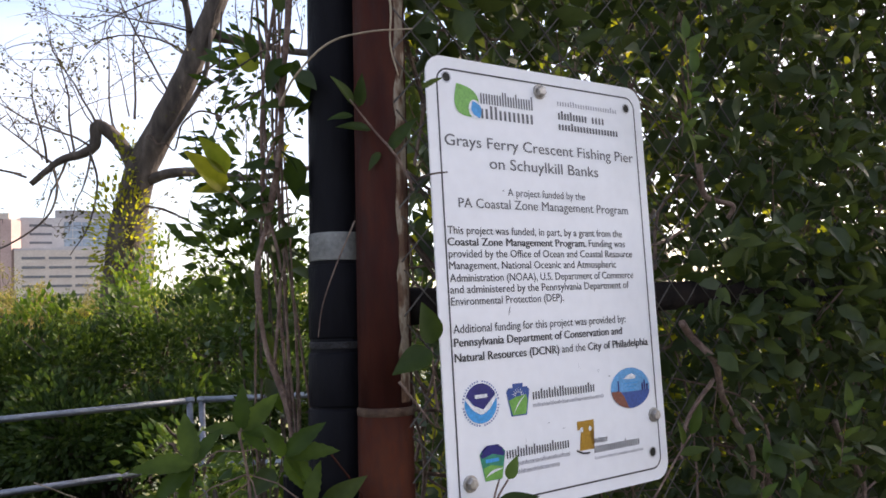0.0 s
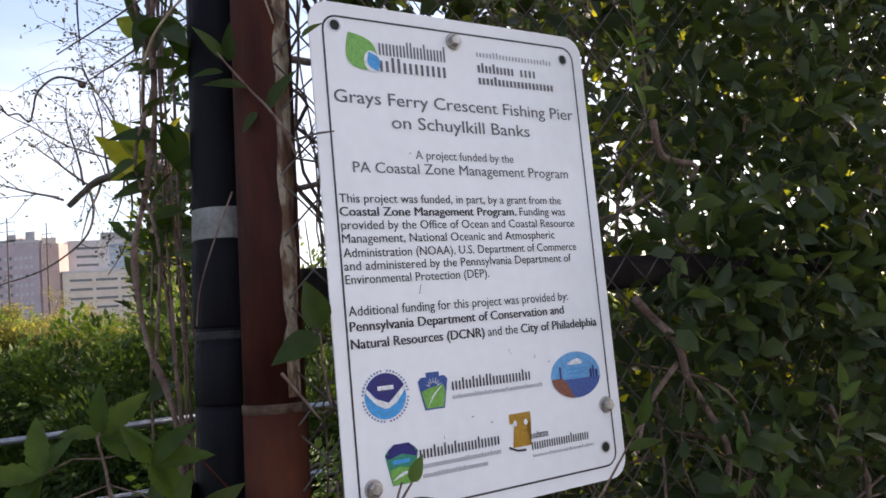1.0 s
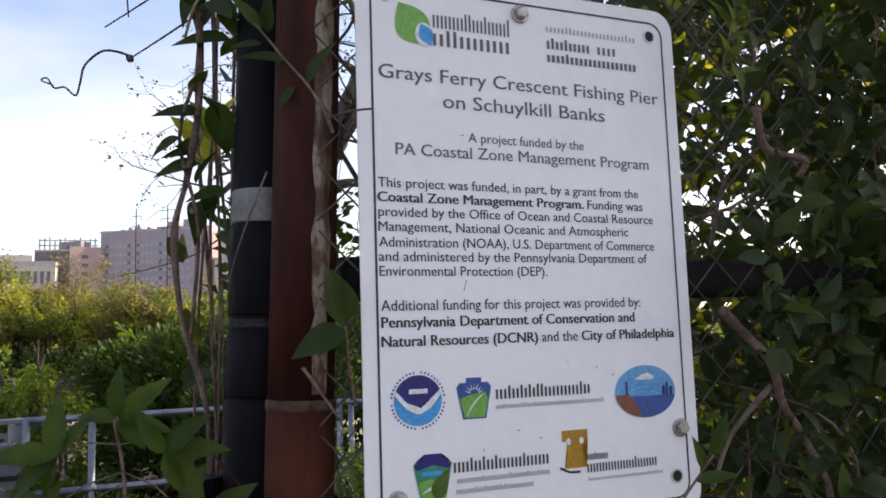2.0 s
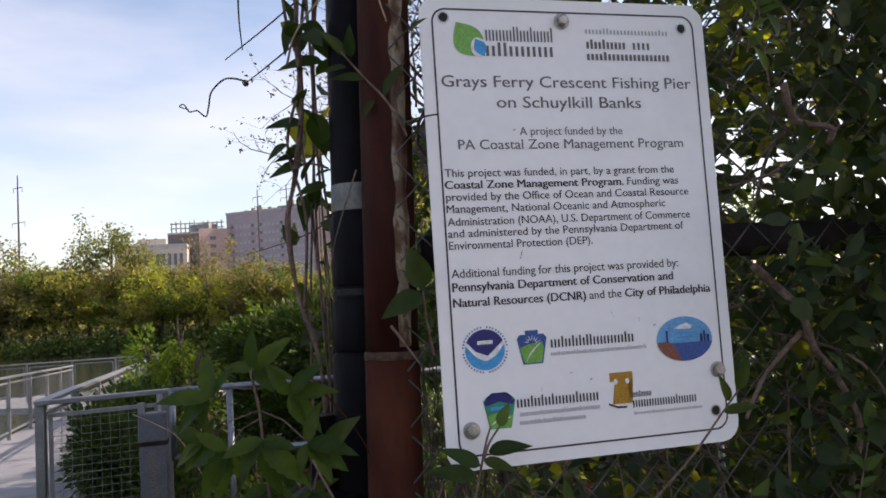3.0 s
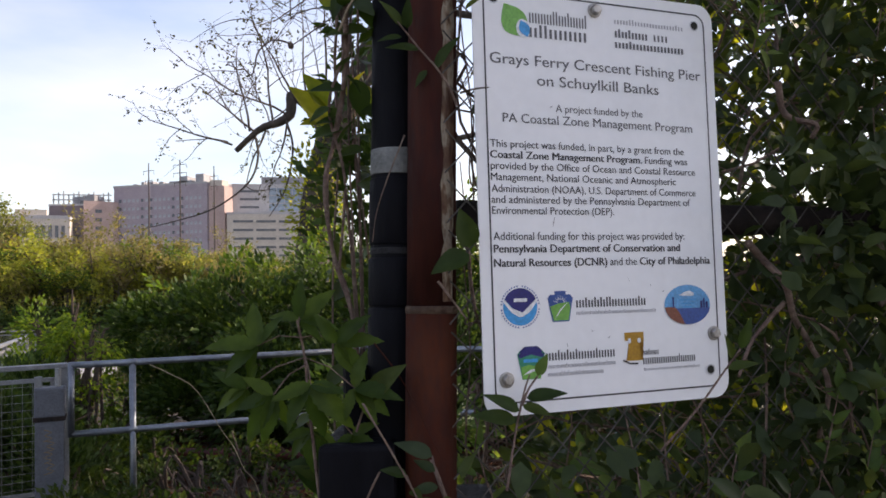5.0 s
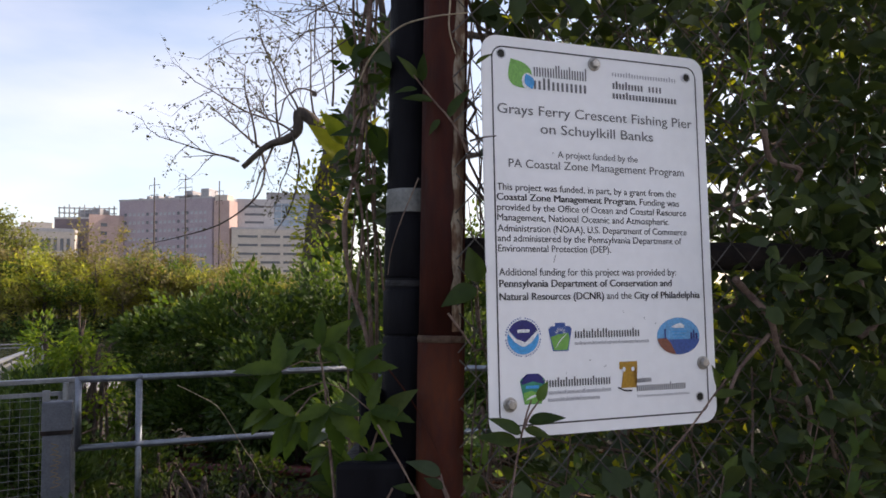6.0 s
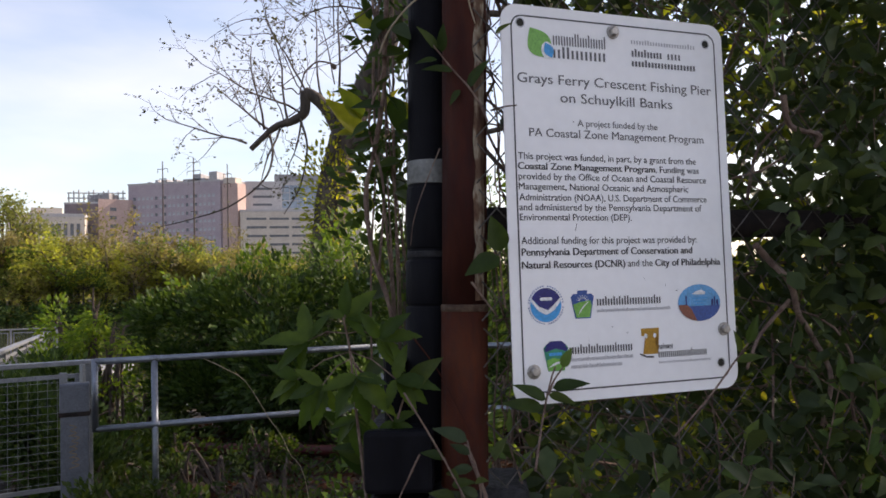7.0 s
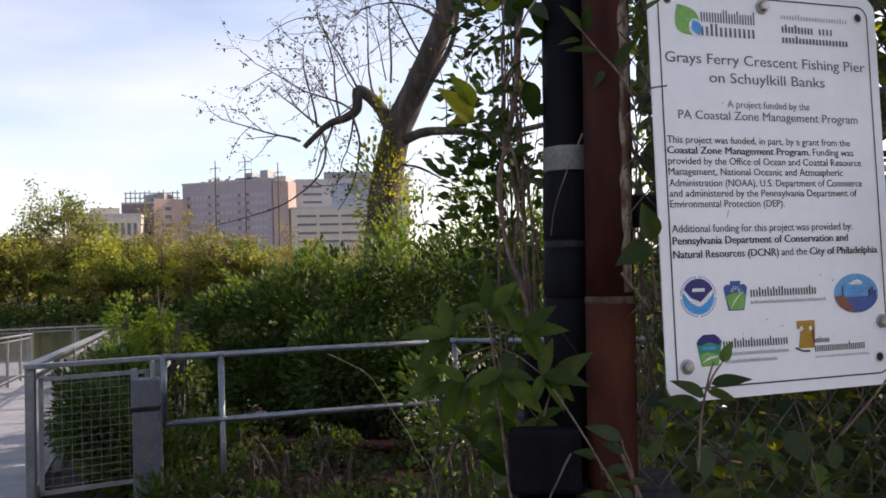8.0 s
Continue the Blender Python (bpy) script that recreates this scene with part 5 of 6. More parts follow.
parts_ = [vine_leaves(17000, .0, 2.6, .2, 2.40, .10, .60, .024, .048, 42, open_zone),
          vine_leaves(15000, .42, 1.9, .6, 2.40, -.07, .08, .022, .044, 43, open_zone),
          vine_leaves(700, -.02, .40, 1.93, 2.40, -.04, .12, .030, .052, 44, None),
          vine_leaves(900, .00, .44, .5, 1.40, -.05, .12, .026, .046, 45, None),
          vine_leaves(1100, -.03, .10, 1.0, 2.5, .06, .25, .024, .044, 48, None),
          vine_leaves(700, .40, 1.9, 1.56, 1.74, -.08, -.01, .024, .044, 50, None),
          vine_leaves(15000, .0, 3.6, .0, 2.40, .60, 1.8, .045, .09, 49, lambda z: np.where(z < 1.55, -0.9, np.where(z < 2.0, 0.04, -0.4))),
          vine_leaves(5000, 2.4, 6.0, .1, 2.45, .0, .7, .035, .08, 46, None)]
tagged(leaf_cloud("leaves", np.vstack([p[0] for p in parts_]), np.vstack([p[1] for p in parts_]), np.hstack([p[2] for p in parts_]), M_LEAF_HEDGE, vine, OVATE, rng), kind="stuff")
# Backlight within the growth is put into these leaves' yellow-green.
p, w, sz = vine_leaves(6500, .0, 2.6, .5, 2.3, .12, 1.0, .026, .050, 47, lambda z: np.where(z < 1.6, -0.1, 0.05))
tagged(leaf_cloud("young_leaves", p, w, sz, M_LEAF_YELLOW, vine, OVATE, rng, "yellow-green leaves, backlight put into their colour"), kind="stuff")
# the nearest leaves, one by one
LEAF_MESHES = []
for k in range(5):
    wl, cl = (0.40 + 0.05 * k), 0.05 + 0.05 * k
    verts, faces = [], []
    for i in range(6):
        t = i / 5
        w = wl * math.sin(math.pi * min(1, t ** 0.8 + 0.02)) * (1 - 0.2 * t)
        verts += [(-w / 2, t, w * .16 - cl * t * t), (0, t, -cl * t * t), (w / 2, t, w * .16 - cl * t * t)]
    for i in range(5):
        a = i * 3
        faces += [(a, a + 1, a + 4, a + 3), (a + 1, a + 2, a + 5, a + 4)]
    me = bpy.data.meshes.new("leaf")
    me.from_pydata(verts, [], faces)
    me.materials.append(M_LEAF_HEDGE)
    me.polygons.foreach_set("use_smooth", [True] * len(me.polygons))
    LEAF_MESHES.append(me)
r_near = np.random.default_rng(77)
for k in range(290):
    s, z = r_near.uniform(.42, 1.15), r_near.uniform(1.02, 2.25)
    if k % 6 == 0:
        s, z = r_near.uniform(.05, .45), r_near.choice((r_near.uniform(1.1, 1.40), r_near.uniform(1.95, 2.2)))
    lf = new("leaf", LEAF_MESHES[k % 5])
    d = Vector((N.x, N.y, 0)) * r_near.uniform(.0, .8) + Vector(r_near.normal(0, .6, 3)) + Vector((0, 0, -.15))
    lf.matrix_basis = Matrix.Translation(fence_point(s, z, r_near.uniform(-.09, -.02))) @ d.to_track_quat("Y", "Z").to_matrix().to_4x4() @ Matrix.Rotation(r_near.normal(0, .5), 4, "Y") @ Matrix.Scale(r_near.uniform(.028, .05), 4)
    lf.parent = vine
# tangled stems
bm = bmesh.new()
for k in range(760):
    s, z = rng.uniform(.0, 2.4), rng.uniform(.3, 2.3)
    a, l = rng.uniform(0, math.pi), rng.uniform(.3, .9)
    b = rng.uniform(-.03, .35) if s > .46 or z < 1.3 else rng.uniform(.05, .35)
    s = max(s, .75 * max(0.0, b))
    pts = [fence_point(s, z, b)]
    for j in range(5):
        a += rng.normal(0, .35)
        s, z, b = max(0.0 + .75 * max(0.0, b), s + math.cos(a) * l / 5), z + math.sin(a) * l / 5, b + rng.normal(0, .02)
        if s < .44 and 1.38 < z < 1.94:
            b = max(b, .05)
        pts.append(fence_point(s, z, b))
    line = smooth_line(pts, 3)
    tube(bm, line, taper(len(line), rng.uniform(.0009, .003), .0007), 5, False)
tagged(part("stem_tangle", bm, M_VINE, vine, "thin brown tangled stems"), kind="stuff")
# thick woody stems at the front
for pts, r in (([(0.393, 1.616), (0.420, 1.598), (0.436, 1.568), (0.456, 1.528), (0.486, 1.496), (0.495, 1.446), (0.485, 1.384)], .0065), ([(0.598, 1.621), (0.618, 1.593), (0.620, 1.561), (0.597, 1.537)], .0085), ([(0.698, 1.467), (0.728, 1.429), (0.740, 1.378), (0.734, 1.313)], .006), ([(0.450, 1.809), (0.468, 1.772), (0.498, 1.758), (0.499, 1.743)], .006), ([(0.928, 1.820), (0.871, 1.736), (0.791, 1.681), (0.652, 1.591)], .003), ([(0.773, 1.589), (0.764, 1.568), (0.748, 1.541)], .005), ([(0.443, 1.546), (0.401, 1.504), (0.362, 1.465)], .004)):
    line = smooth_line([fence_point(s, z, -.03 + .01 * math.sin(k * 2.1)) for k, (s, z) in enumerate(pts)], 5)
    part("woody_stem", tube(bmesh.new(), line, taper(len(line), r * .72, r * .45), 9, True, .08), M_VINE, vine, "pale peeling woody stem", smooth=True)


# ---- climbing shoots and broad leaves round the poles ----
def one_leaf(name, base, way, up, length, width, material, parent, curl=0.12, lobed=False):
    """A single modelled leaf with midrib fold and curved blade."""
    y = Vector(way).normalized()
    x = y.cross(Vector(up)).normalized()
    z = x.cross(y)
    n = 14 if lobed else 8
    bm = bmesh.new()
    rows_ = []
    for i in range(n + 1):
        t = i / n
        w = width * (math.sin(math.pi * t ** 0.75) ** 0.9) * (1 - 0.25 * t)
        if lobed:
            w *= (0.82 + 0.36 * t) * (1 + 0.09 * (-1) ** i)
        drop = -curl * t * t
        c = Vector(base) + y * (t * length) + z * (drop * length)
        rows_.append([bm.verts.new(c + x * (-w * .5) + z * (w * .16)), bm.verts.new(c + x * (-w * .26) + z * (w * .05)), bm.verts.new(c), bm.verts.new(c + x * (w * .26) + z * (w * .05)), bm.verts.new(c + x * (w * .5) + z * (w * .16))])
    for a, b in zip(rows_, rows_[1:]):
        for j in range(4):
            bm.faces.new((a[j], a[j + 1], b[j + 1], b[j]))
    bmesh.ops.remove_doubles(bm, verts=bm.verts, dist=0.0002)
    return part(name, bm, material, parent, smooth=True)


RIGHT, TOWARD = Vector((0.97, 0.22, 0)), Vector((0.22, -0.97, 0))      # across and towards the path


# stem that climbs beside the black pole, with its leaves
STEM = [(-.150, .90, 1.10), (-.138, .90, 1.41), (-.136, .90, 1.50), (-.142, .898, 1.56), (-.160, .894, 1.622), (-.163, .886, 1.696), (-.151, .886, 1.745), (-.134, .878, 1.817), (-.126, .861, 1.881), (-.117, .848, 1.924), (-.10, .84, 2.1)]
VL = [(-.124, .854, 1.903), (-.139, .855, 1.876), (-.123, .856, 1.897), (-.097, .875, 1.883), (-.105, .879, 1.861), (-.141, .860, 1.860), (-.135, .882, 1.799), (-.164, .865, 1.800), (-.125, .885, 1.811), (-.120, .897, 1.774), (-.153, .877, 1.779), (-.171, .869, 1.767), (-.145, .885, 1.766), (-.164, .874, 1.764), (-.141, .889, 1.757), (-.169, .874, 1.750), (-.122, .903, 1.734), (-.148, .890, 1.729)]
climber = thing("climbing_vine", Matrix.Translation(STEM[0]), "twining brown vine with green leaves beside the black pole", "vine")
O = Vector(STEM[0])
line = smooth_line([Vector(p) - O for p in STEM], 6)
part("stem", tube(bmesh.new(), line, [.0030 + .0006 * math.sin(i * .7) for i in range(len(line))], 8), M_VINE, climber, smooth=True)
line2 = smooth_line([Vector(p) - O for p in ((-.150, .89, 1.60), (-.140, .885, 1.70), (-.155, .88, 1.78), (-.130, .87, 1.85), (-.140, .86, 1.93), (-.13, .85, 2.1))], 6)
part("stem", tube(bmesh.new(), line2, .0017, 7), M_VINE, climber, smooth=True)
for a, b in zip(VL[::2], VL[1::2]):
    d = Vector(b) - Vector(a)
    one_leaf("leaf", Vector(a) - O, d, TOWARD * .7 + Vector((0, 0, .7)), d.length * 1.25, d.length * .72, M_LEAF_BROAD, climber, .15)
r_c = np.random.default_rng(91)
for k in range(22):
    q = line[r_c.integers(22, len(line))] + Vector(r_c.normal(0, .010, 3)) + Vector((.004, .01, 0))
    d = Vector(r_c.normal(0, .8, 3)) + Vector((0, 0, -.1))
    one_leaf("leaf", q, d, Vector((0, -.4, 1)) + Vector(r_c.normal(0, .4, 3)), r_c.uniform(.026, .046), r_c.uniform(.014, .026), M_LEAF_BROAD if k % 3 else M_LEAF_HEDGE, climber, .2)

for k in range(34):
    q = Vector((r_c.uniform(-.175, -.125), r_c.uniform(.90, 1.02), r_c.uniform(1.40, 2.25))) - O
    d = Vector(r_c.normal(0, .7, 3)) + Vector((0, -.2, -.35))
    one_leaf("leaf", q, d, Vector((0, -.5, 1)) + Vector(r_c.normal(0, .5, 3)), r_c.uniform(.026, .050), r_c.uniform(.015, .028), (M_LEAF_BROAD, M_LEAF_HEDGE, M_LEAF_HEDGE, M_LEAF_YELLOW)[k % 4], climber, .2)
for k in range(7):
    x, y = r_c.uniform(-.18, -.125), r_c.uniform(.90, 1.0)
    pts = [Vector((x + r_c.normal(0, .012), y + r_c.normal(0, .012), z)) - O for z in (1.1, 1.35, 1.6, 1.85, 2.1, 2.4)]
    ln_ = smooth_line(pts, 5)
    part("stem", tube(bmesh.new(), ln_, r_c.uniform(.0009, .0020), 6), M_VINE, climber, smooth=True)


def twig(label, runs, r, material, name="dead_twig", category="twig"):
    o_ = Vector(runs[0][0])
    t = thing(name, Matrix.Translation(o_), label, category)
    for pts in runs:
        ln = smooth_line([Vector(p) - o_ for p in pts], 6)
        part("stem", tube(bmesh.new(), ln, taper(len(ln), r, r * .55), 7), material, t, smooth=True)
    return t


twig("bare dark twig reaching out from the vine", [[(-.112, .866, 1.936), (-.160, .856, 1.902), (-.203, .842, 1.870)], [(-.177, .833, 1.945), (-.182, .840, 1.910), (-.186, .850, 1.880)]], .0011, M_TWIG)
tw = twig("dark twig with a knob and a curling dry tendril", [[(-.130, .880, 1.893), (-.165, .868, 1.866), (-.190, .859, 1.847)],
     [(-.189, .859, 1.849), (-.200, .851, 1.852), (-.209, .845, 1.850), (-.221, .841, 1.838), (-.226, .842, 1.823), (-.230, .842, 1.813), (-.236, .836, 1.819), (-.243, .832, 1.818), (-.246, .827, 1.825), (-.250, .825, 1.823), (-.243, .831, 1.820)]], .0011, M_TWIG)
bm = bmesh.new()
bmesh.ops.create_icosphere(bm, subdivisions=2, radius=.0035)
for v in bm.verts:
    v.co *= 1 + .25 * noise.noise(v.co * 400)
bmesh.ops.translate(bm, vec=Vector((-.190, .859, 1.847)) - Vector((-.130, .880, 1.893)), verts=bm.verts)
part("knob", bm, M_TWIG, tw)
twig("arching bare vine twig across the tops of the poles", [[(-.125, .836, 1.850), (-.105, .822, 1.875), (-.072, .818, 1.903), (-.033, .816, 1.911), (.008, .822, 1.914)], [(-.02, .825, 1.99), (-.012, .822, 1.94), (-.014, .822, 1.90), (-.008, .826, 1.87)]], .0013, M_DRY)
twig("pale dry twig hanging on the black pole", [[(-.058, .845, 1.735), (-.080, .850, 1.69), (-.094, .854, 1.655), (-.100, .857, 1.625)]], .0008, M_VINE)
twig("short broken twig beside the sign's edge", [[(-.022, .826, 1.580), (-.008, .828, 1.560), (.006, .830, 1.540)]], .0015, M_VINE)
twig("thin dark twig lying across the sign's border", [[(.006, .828, 1.770), (.020, .832, 1.774), (.034, .838, 1.776)]], .0013, M_TWIG)
twig("long pale bare stem leaning past the poles", [[(-.094, .795, 1.462), (-.082, .790, 1.445), (-.062, .790, 1.412), (-.028, .790, 1.350), (.01, .78, 1.27), (.05, .78, 1.1)], [(-.080, .80, 1.395), (-.092, .80, 1.372), (-.110, .80, 1.330), (-.12, .80, 1.25)]], .0012, M_VINE)
twig("dry bent grass stalk", [[(-.407, .917, 1.492), (-.385, .93, 1.478), (-.359, .940, 1.459), (-.33, .948, 1.41), (-.305, .951, 1.368), (-.27, .95, 1.25), (-.25, .95, .6), (-.25, .95, .0)]], .0006, M_DRY)
twig("thin reddish stem on the rusty pipe", [[(-.085, .808, 1.520), (-.065, .826, 1.485), (-.045, .830, 1.445), (-.02, .822, 1.40)]], .0008, M_RUST_LOW)

# young shoot in front of the pipes
pairs = [(-.052, .823, 1.843), (-.068, .811, 1.868), (-.047, .825, 1.841), (-.043, .817, 1.869), (-.053, .826, 1.833), (-.076, .820, 1.831), (-.037, .833, 1.820), (-.068, .824, 1.825), (-.021, .838, 1.800), (.003, .830, 1.830), (-.030, .836, 1.799), (-.042, .832, 1.782), (.014, .828, 1.856), (.032, .826, 1.867)]


def leafy(label, stem, ends, material, fat=.45, r=.0014, name="vine_shoot"):
    o_ = Vector(stem[0])
    t = thing(name, Matrix.Translation(o_), label, "vine")
    ln = smooth_line([Vector(p) - o_ for p in stem], 6)
    part("stem", tube(bmesh.new(), ln, taper(len(ln), r, r * .6), 7), M_VINE, t, smooth=True)
    for a, b in zip(ends[::2], ends[1::2]):
        d = Vector(b) - Vector(a)
        one_leaf("leaf", Vector(a) - o_, d + TOWARD * d.length * .25, TOWARD * .8 + Vector((0, 0, .6)), d.length * 1.08, d.length * fat, material, t, .18)
    return t


leafy("young vine shoot with pale green paired leaves", [(.0, .840, 1.76), (-.006, .835, 1.778), (-.019, .832, 1.800), (-.033, .828, 1.817), (-.055, .818, 1.847)], pairs, M_LEAF_BROAD)
leafy("two broad green leaves beside the sign's edge", [(.012, .845, 1.55), (.010, .838, 1.58), (.010, .832, 1.610)], [(.010, .832, 1.606), (-.027, .822, 1.592), (.011, .832, 1.613), (.004, .826, 1.650)], M_LEAF_BROAD, .72)
leafy("yellow-green lobed leaves beside the black pole", [(-.22, 1.16, 1.78), (-.24, 1.16, 1.80), (-.262, 1.16, 1.828)], [(-.265, 1.160, 1.826), (-.303, 1.134, 1.880), (-.258, 1.161, 1.830), (-.300, 1.149, 1.829), (-.262, 1.16, 1.85), (-.29, 1.15, 1.90)], M_LEAF_YELLOW, .62)
leafy("leafy sprig rising over the sign's lower edge", [(.045, .80, 1.38), (.051, .83, 1.430), (.060, .835, 1.468), (.066, .836, 1.485)], [(.062, .835, 1.462), (.098, .842, 1.470), (.055, .832, 1.45), (.025, .822, 1.470), (.052, .83, 1.44), (.012, .82, 1.452), (.058, .832, 1.455), (.085, .84, 1.448)], M_LEAF_BROAD, .45)
leafy("small green leaf in front of the sign", [(.058, .833, 1.455), (.064, .834, 1.470), (.074, .836, 1.484)], [(.074, .836, 1.484), (.082, .839, 1.504)], M_LEAF_LIGHT, .6)
leafy("thin sprig beside the sign's lower corner", [(.19, .90, 1.40), (.230, .925, 1.440), (.259, .935, 1.477), (.277, .938, 1.500)], [(.277, .938, 1.500), (.286, .936, 1.532), (.262, .936, 1.480), (.292, .94, 1.488), (.268, .937, 1.49), (.262, .93, 1.515)], M_LEAF_BROAD, .4)
leafy("pale green broad-leaved sprig low on the fence", [(0.081, 0.924, 1.268), (0.087, 0.942, 1.320), (0.096, 0.953, 1.358), (0.105, 0.960, 1.385)], [(0.092, 0.956, 1.375), (0.130, 0.957, 1.368), (0.093, 0.954, 1.366), (0.077, 0.954, 1.368), (0.127, 0.956, 1.364), (0.138, 0.948, 1.333), (0.168, 0.955, 1.359), (0.180, 0.946, 1.323), (0.161, 0.946, 1.325), (0.181, 0.942, 1.310), (0.105, 0.960, 1.389), (0.102, 0.964, 1.409), (0.096, 0.951, 1.352), (0.076, 0.945, 1.336)], M_LEAF_LIGHT, .58, .0016)
leafy("slender pale green shoot at the foot of the rusty pipe", [(0.022, 0.858, 1.288), (0.019, 0.877, 1.345), (0.010, 0.882, 1.372), (0.001, 0.887, 1.401)], [(0.004, 0.888, 1.404), (0.004, 0.893, 1.430), (0.001, 0.881, 1.375), (-0.027, 0.879, 1.394), (0.011, 0.882, 1.369), (0.030, 0.889, 1.385), (0.015, 0.878, 1.351), (0.031, 0.885, 1.367)], M_LEAF_LIGHT, .30, .0016)
leafy("pale green sprig low on the fence", [(0.272, 1.010, 1.249), (0.267, 1.024, 1.292), (0.272, 1.036, 1.337), (0.280, 1.043, 1.372)], [(0.280, 1.042, 1.369), (0.294, 1.046, 1.396), (0.274, 1.037, 1.343), (0.298, 1.036, 1.353), (0.271, 1.033, 1.325), (0.247, 1.038, 1.335), (0.268, 1.027, 1.303), (0.293, 1.026, 1.310)], M_LEAF_LIGHT, .55, .0015)
for s0, z0, top, seed in ((.417, 1.800, .150, 1), (.395, 1.835, .075, 2), (.735, 1.815, .10, 3), (.47, 1.36, .085, 4), (.56, 1.345, .10, 5), (.66, 1.40, .09, 6), (.80, 1.50, .08, 7), (.52, 1.30, .09, 8)):
    r_u = np.random.default_rng(300 + seed)
    stem_, tips_ = [fence_point(s0 + .004 * k * (-1) ** seed, z0 + top * k / 4, -.05 - .003 * k) for k in range(5)], []
    for k in range(4):
        for way in (-1, 1):
            q = stem_[k].lerp(stem_[k + 1], r_u.random())
            tips_ += [tuple(q), tuple(q + U * (way * r_u.uniform(.012, .022)) + N * r_u.uniform(0, .014) + Vector((0, 0, r_u.uniform(.002, .026))))]
    tips_ += [tuple(stem_[-1]), tuple(stem_[-1] + Vector((0, 0, r_u.uniform(.024, .034))))]
    leafy("upright light green shoot growing out of the fence vine", [tuple(p) for p in stem_], tips_, M_LEAF_LIGHT, .5, .0011)
# broad-leaved creeper in front of the railing
creep = thing("creeper", Matrix.Translation((-.13, .83, 1.1)), "broad-leaved creeper with drooping green leaves beside the poles", "vine")
O = Vector((-.13, .83, 1.1))
ln = smooth_line([Vector(p) - O for p in ((-.13, .83, 1.1), (-.150, .82, 1.35), (-.158, .815, 1.45), (-.162, .814, 1.506), (-.168, .81, 1.545))], 6)
part("stem", tube(bmesh.new(), ln, taper(len(ln), .002, .0012), 7), M_VINE, creep, smooth=True)
r_k = np.random.default_rng(5)
for cx_, cy_, cz_, sz_, tilt in ((-.165, .812, 1.545, .040, 60), (-.205, .795, 1.520, .046, 150), (-.128, .815, 1.520, .046, 20), (-.150, .800, 1.480, .050, -80), (-.108, .812, 1.475, .046, -20), (-.190, .798, 1.470, .044, -140), (-.160, .825, 1.430, .040, -100), (-.225, .81, 1.475, .036, 170), (-.120, .835, 1.425, .036, -60)):
    hub = Vector((cx_, cy_, cz_))
    node = ln[min(len(ln) - 1, int(len(ln) * min(.98, max(.55, .8 + (cz_ - 1.5) * 3))))] + O
    part("petiole", tube(bmesh.new(), [node - O, node.lerp(hub, .5) - O + Vector((0, 0, .006)), hub - O], .0007, 5), M_VINE, creep)
    for j in range(5):
        a_ = radians(tilt + (j - 2) * 44 + r_k.normal(0, 8))
        d = RIGHT * math.cos(a_) + Vector((0, 0, 1)) * (math.sin(a_) * .8 - .25) + TOWARD * r_k.uniform(-.1, .45)
        l_ = sz_ * (1.0, .92, .70)[abs(j - 2)] * r_k.uniform(.9, 1.12)
        one_leaf("leaflet", hub - O, d, TOWARD * .8 + Vector((r_k.normal(0, .3), 0, .6)), l_ * 1.12, l_ * .50, M_LEAF_CREEPER, creep, r_k.uniform(.15, .55), True)
leafy("single dark leaf against the black pole", [(-.11, .82, 1.43), (-.104, .824, 1.45), (-.098, .826, 1.463)], [(-.098, .826, 1.463), (-.062, .822, 1.500)], M_LEAF_BROAD, .55)
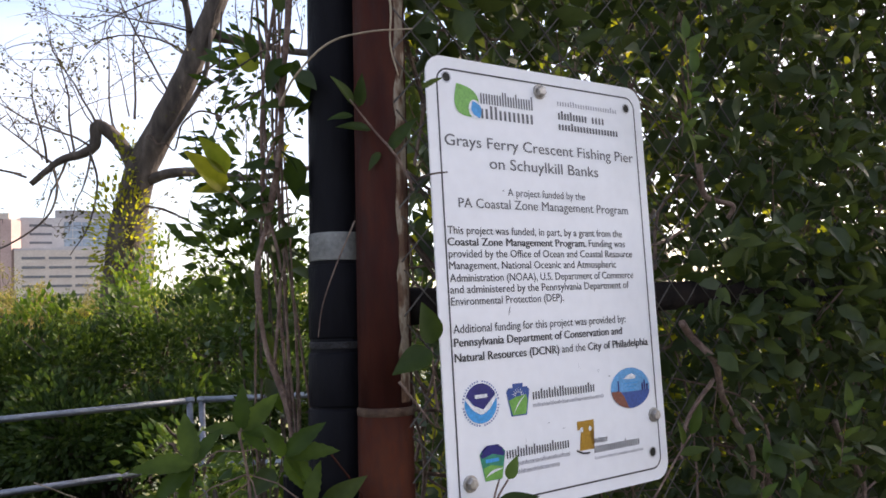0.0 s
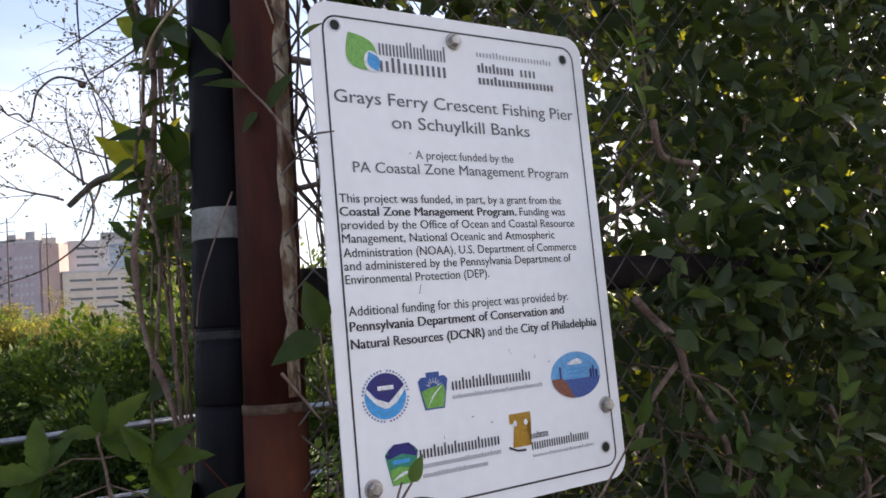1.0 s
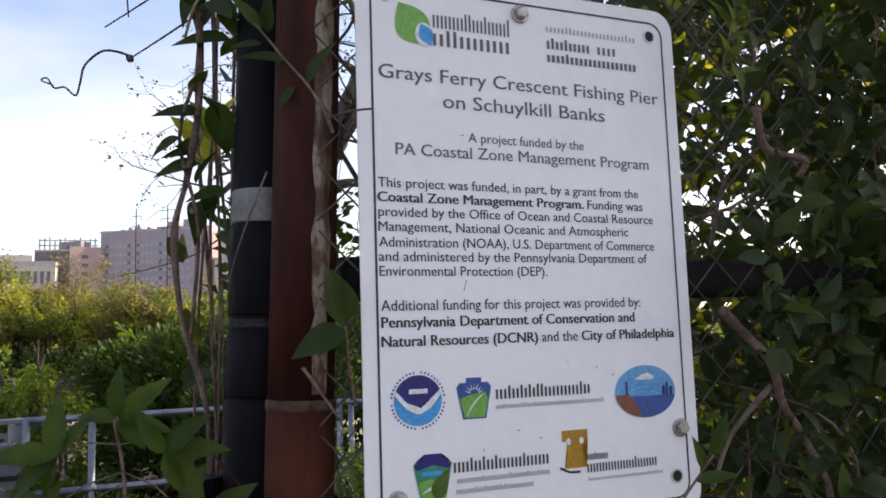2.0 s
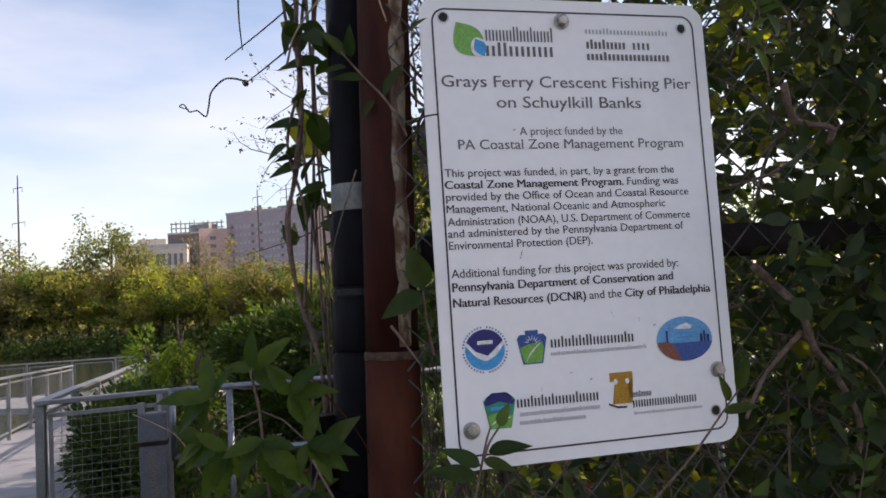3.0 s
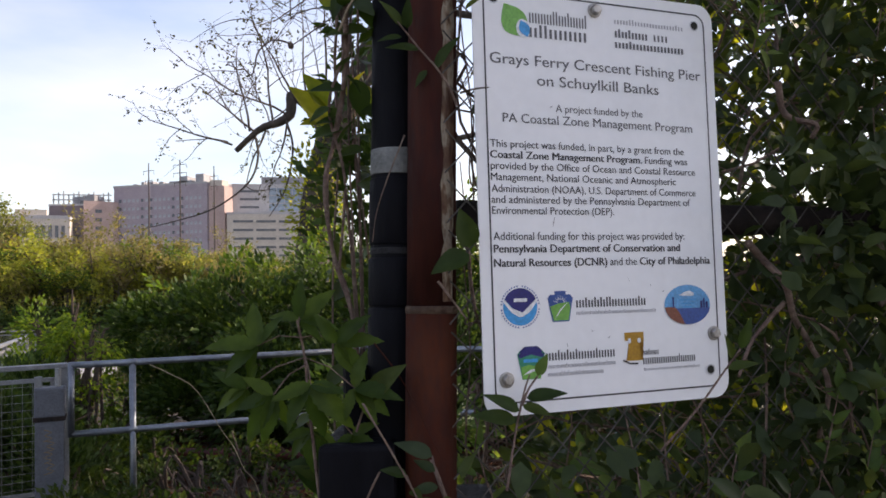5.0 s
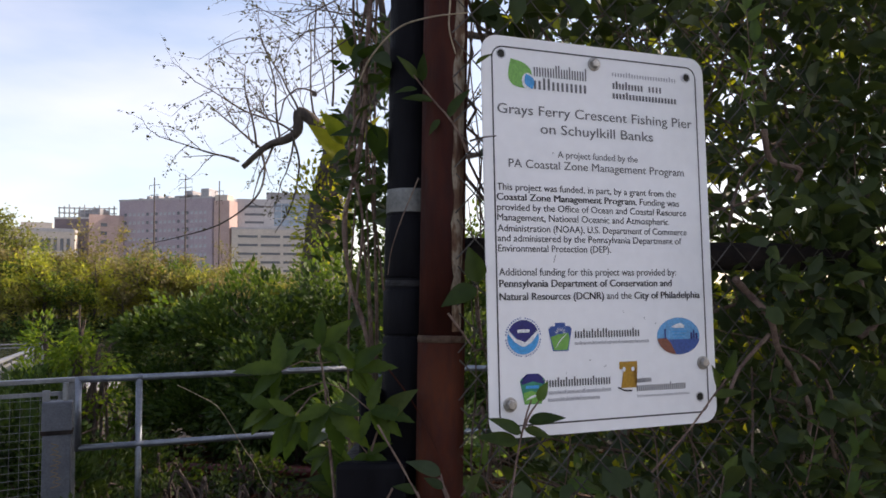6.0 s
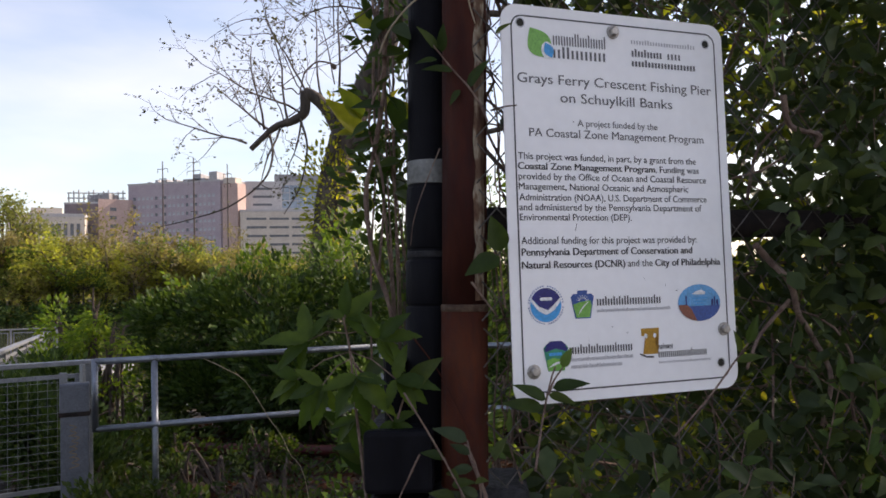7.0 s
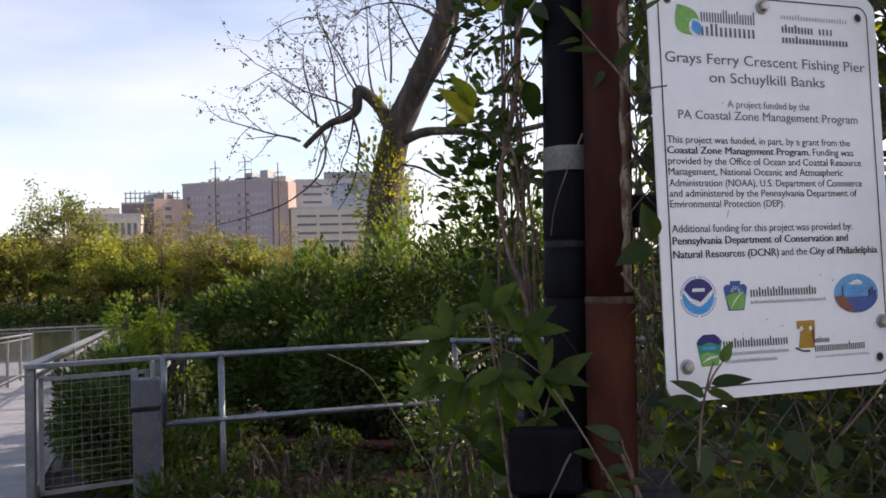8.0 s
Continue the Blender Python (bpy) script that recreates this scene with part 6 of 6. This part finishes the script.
# low sprays round the foot of the poles
r_l = np.random.default_rng(17)
for k in range(16):
    x, y, z = -.25 + .62 * r_l.random(), .86 + .25 * r_l.random(), 1.10 + .26 * r_l.random()
    if x > -.05:
        y = .80 + .55 * (x + .05) + .02
    tops = []
    st_ = [(x, y, .55), (x + r_l.normal(0, .02), y, .9), (x + r_l.normal(0, .03), y - .02, z), (x + r_l.normal(0, .04), y - .03, z + .09)]
    for j in range(7):
        q = Vector(st_[2]).lerp(Vector(st_[3]), j / 6)
        tops += [tuple(q), tuple(q + Vector((r_l.choice((-1, 1)) * r_l.uniform(.015, .035), r_l.uniform(-.02, .01), r_l.uniform(-.005, .03))))]
    leafy("low leafy vine spray at the fence foot", st_, tops, M_LEAF_BROAD if k % 2 else M_LEAF_HEDGE, .5)

# ---- grass and litter ----
r_g = np.random.default_rng(61)
n = 26000
gx, gy = r_g.uniform(-6.5, 2.5, n), 1.4 + 6.4 * r_g.random(n) ** 1.5
patch = np.array([noise.noise((a * .9, b * .9, 1.0)) for a, b in zip(gx, gy)])
off_deck = ~((gx < -4.3) & (gy > 4.2) & (gx + gy < 1.6)) & (patch > np.where((gy > 3.4) & (gx < -1.4), .30, np.where(gy > 4.8, .18, -.12))) & ~((gx < -3.4) & (gy < 5.0))
gx, gy, patch = gx[off_deck], gy[off_deck], patch[off_deck]
gz = np.array([ground_z(a, b) for a, b in zip(gx, gy)])
tagged(leaf_cloud("grass", np.stack((gx, gy, gz - .01), 1), np.stack((r_g.normal(0, .3, len(gx)), r_g.normal(0, .3, len(gx)), np.ones(len(gx))), 1), r_g.uniform(.10, .30, len(gx)) * (1 + patch), M_GRASS, None, BLADE, r_g, "tufts of green grass on the bank", .0), category="grass", kind="stuff")
n = 24000
lx, ly = r_g.uniform(-6.5, 2.0, n), r_g.uniform(1.4, 9.5, n)
keep_ = ~((lx < -4.3) & (ly > 4.2) & (lx + ly < 1.6))
lx, ly = lx[keep_], ly[keep_]
lz = np.array([ground_z(a, b) for a, b in zip(lx, ly)]) + .012
tagged(leaf_cloud("leaf_litter", np.stack((lx, ly, lz), 1), np.stack((r_g.normal(size=len(lx)), r_g.normal(size=len(lx)), r_g.uniform(-.1, .35, len(lx))), 1), r_g.uniform(.04, .09, len(lx)), M_LITTER, None, LOW, r_g, "brown dead leaves on the bank", .6), category="leaf litter", kind="stuff")
# White flecks stand in for sunlit leaves on the low shrub.
p, d = ball_points(r_g, 420, (-1.05, 4.05, .98), (.42, .3, .26), .8)
fl = thing("blossom", Matrix.Translation((-1.05, 4.05, .98)), "small white flecks on the low shrub, painted in for sunlit leaves", "blossom")
tagged(leaf_cloud("petals", p - np.array((-1.05, 4.05, .98)), d + (0, 0, .6), r_g.uniform(.012, .028, 420), M_WHITE_FLECK, fl, LOW, r_g), kind="stuff")
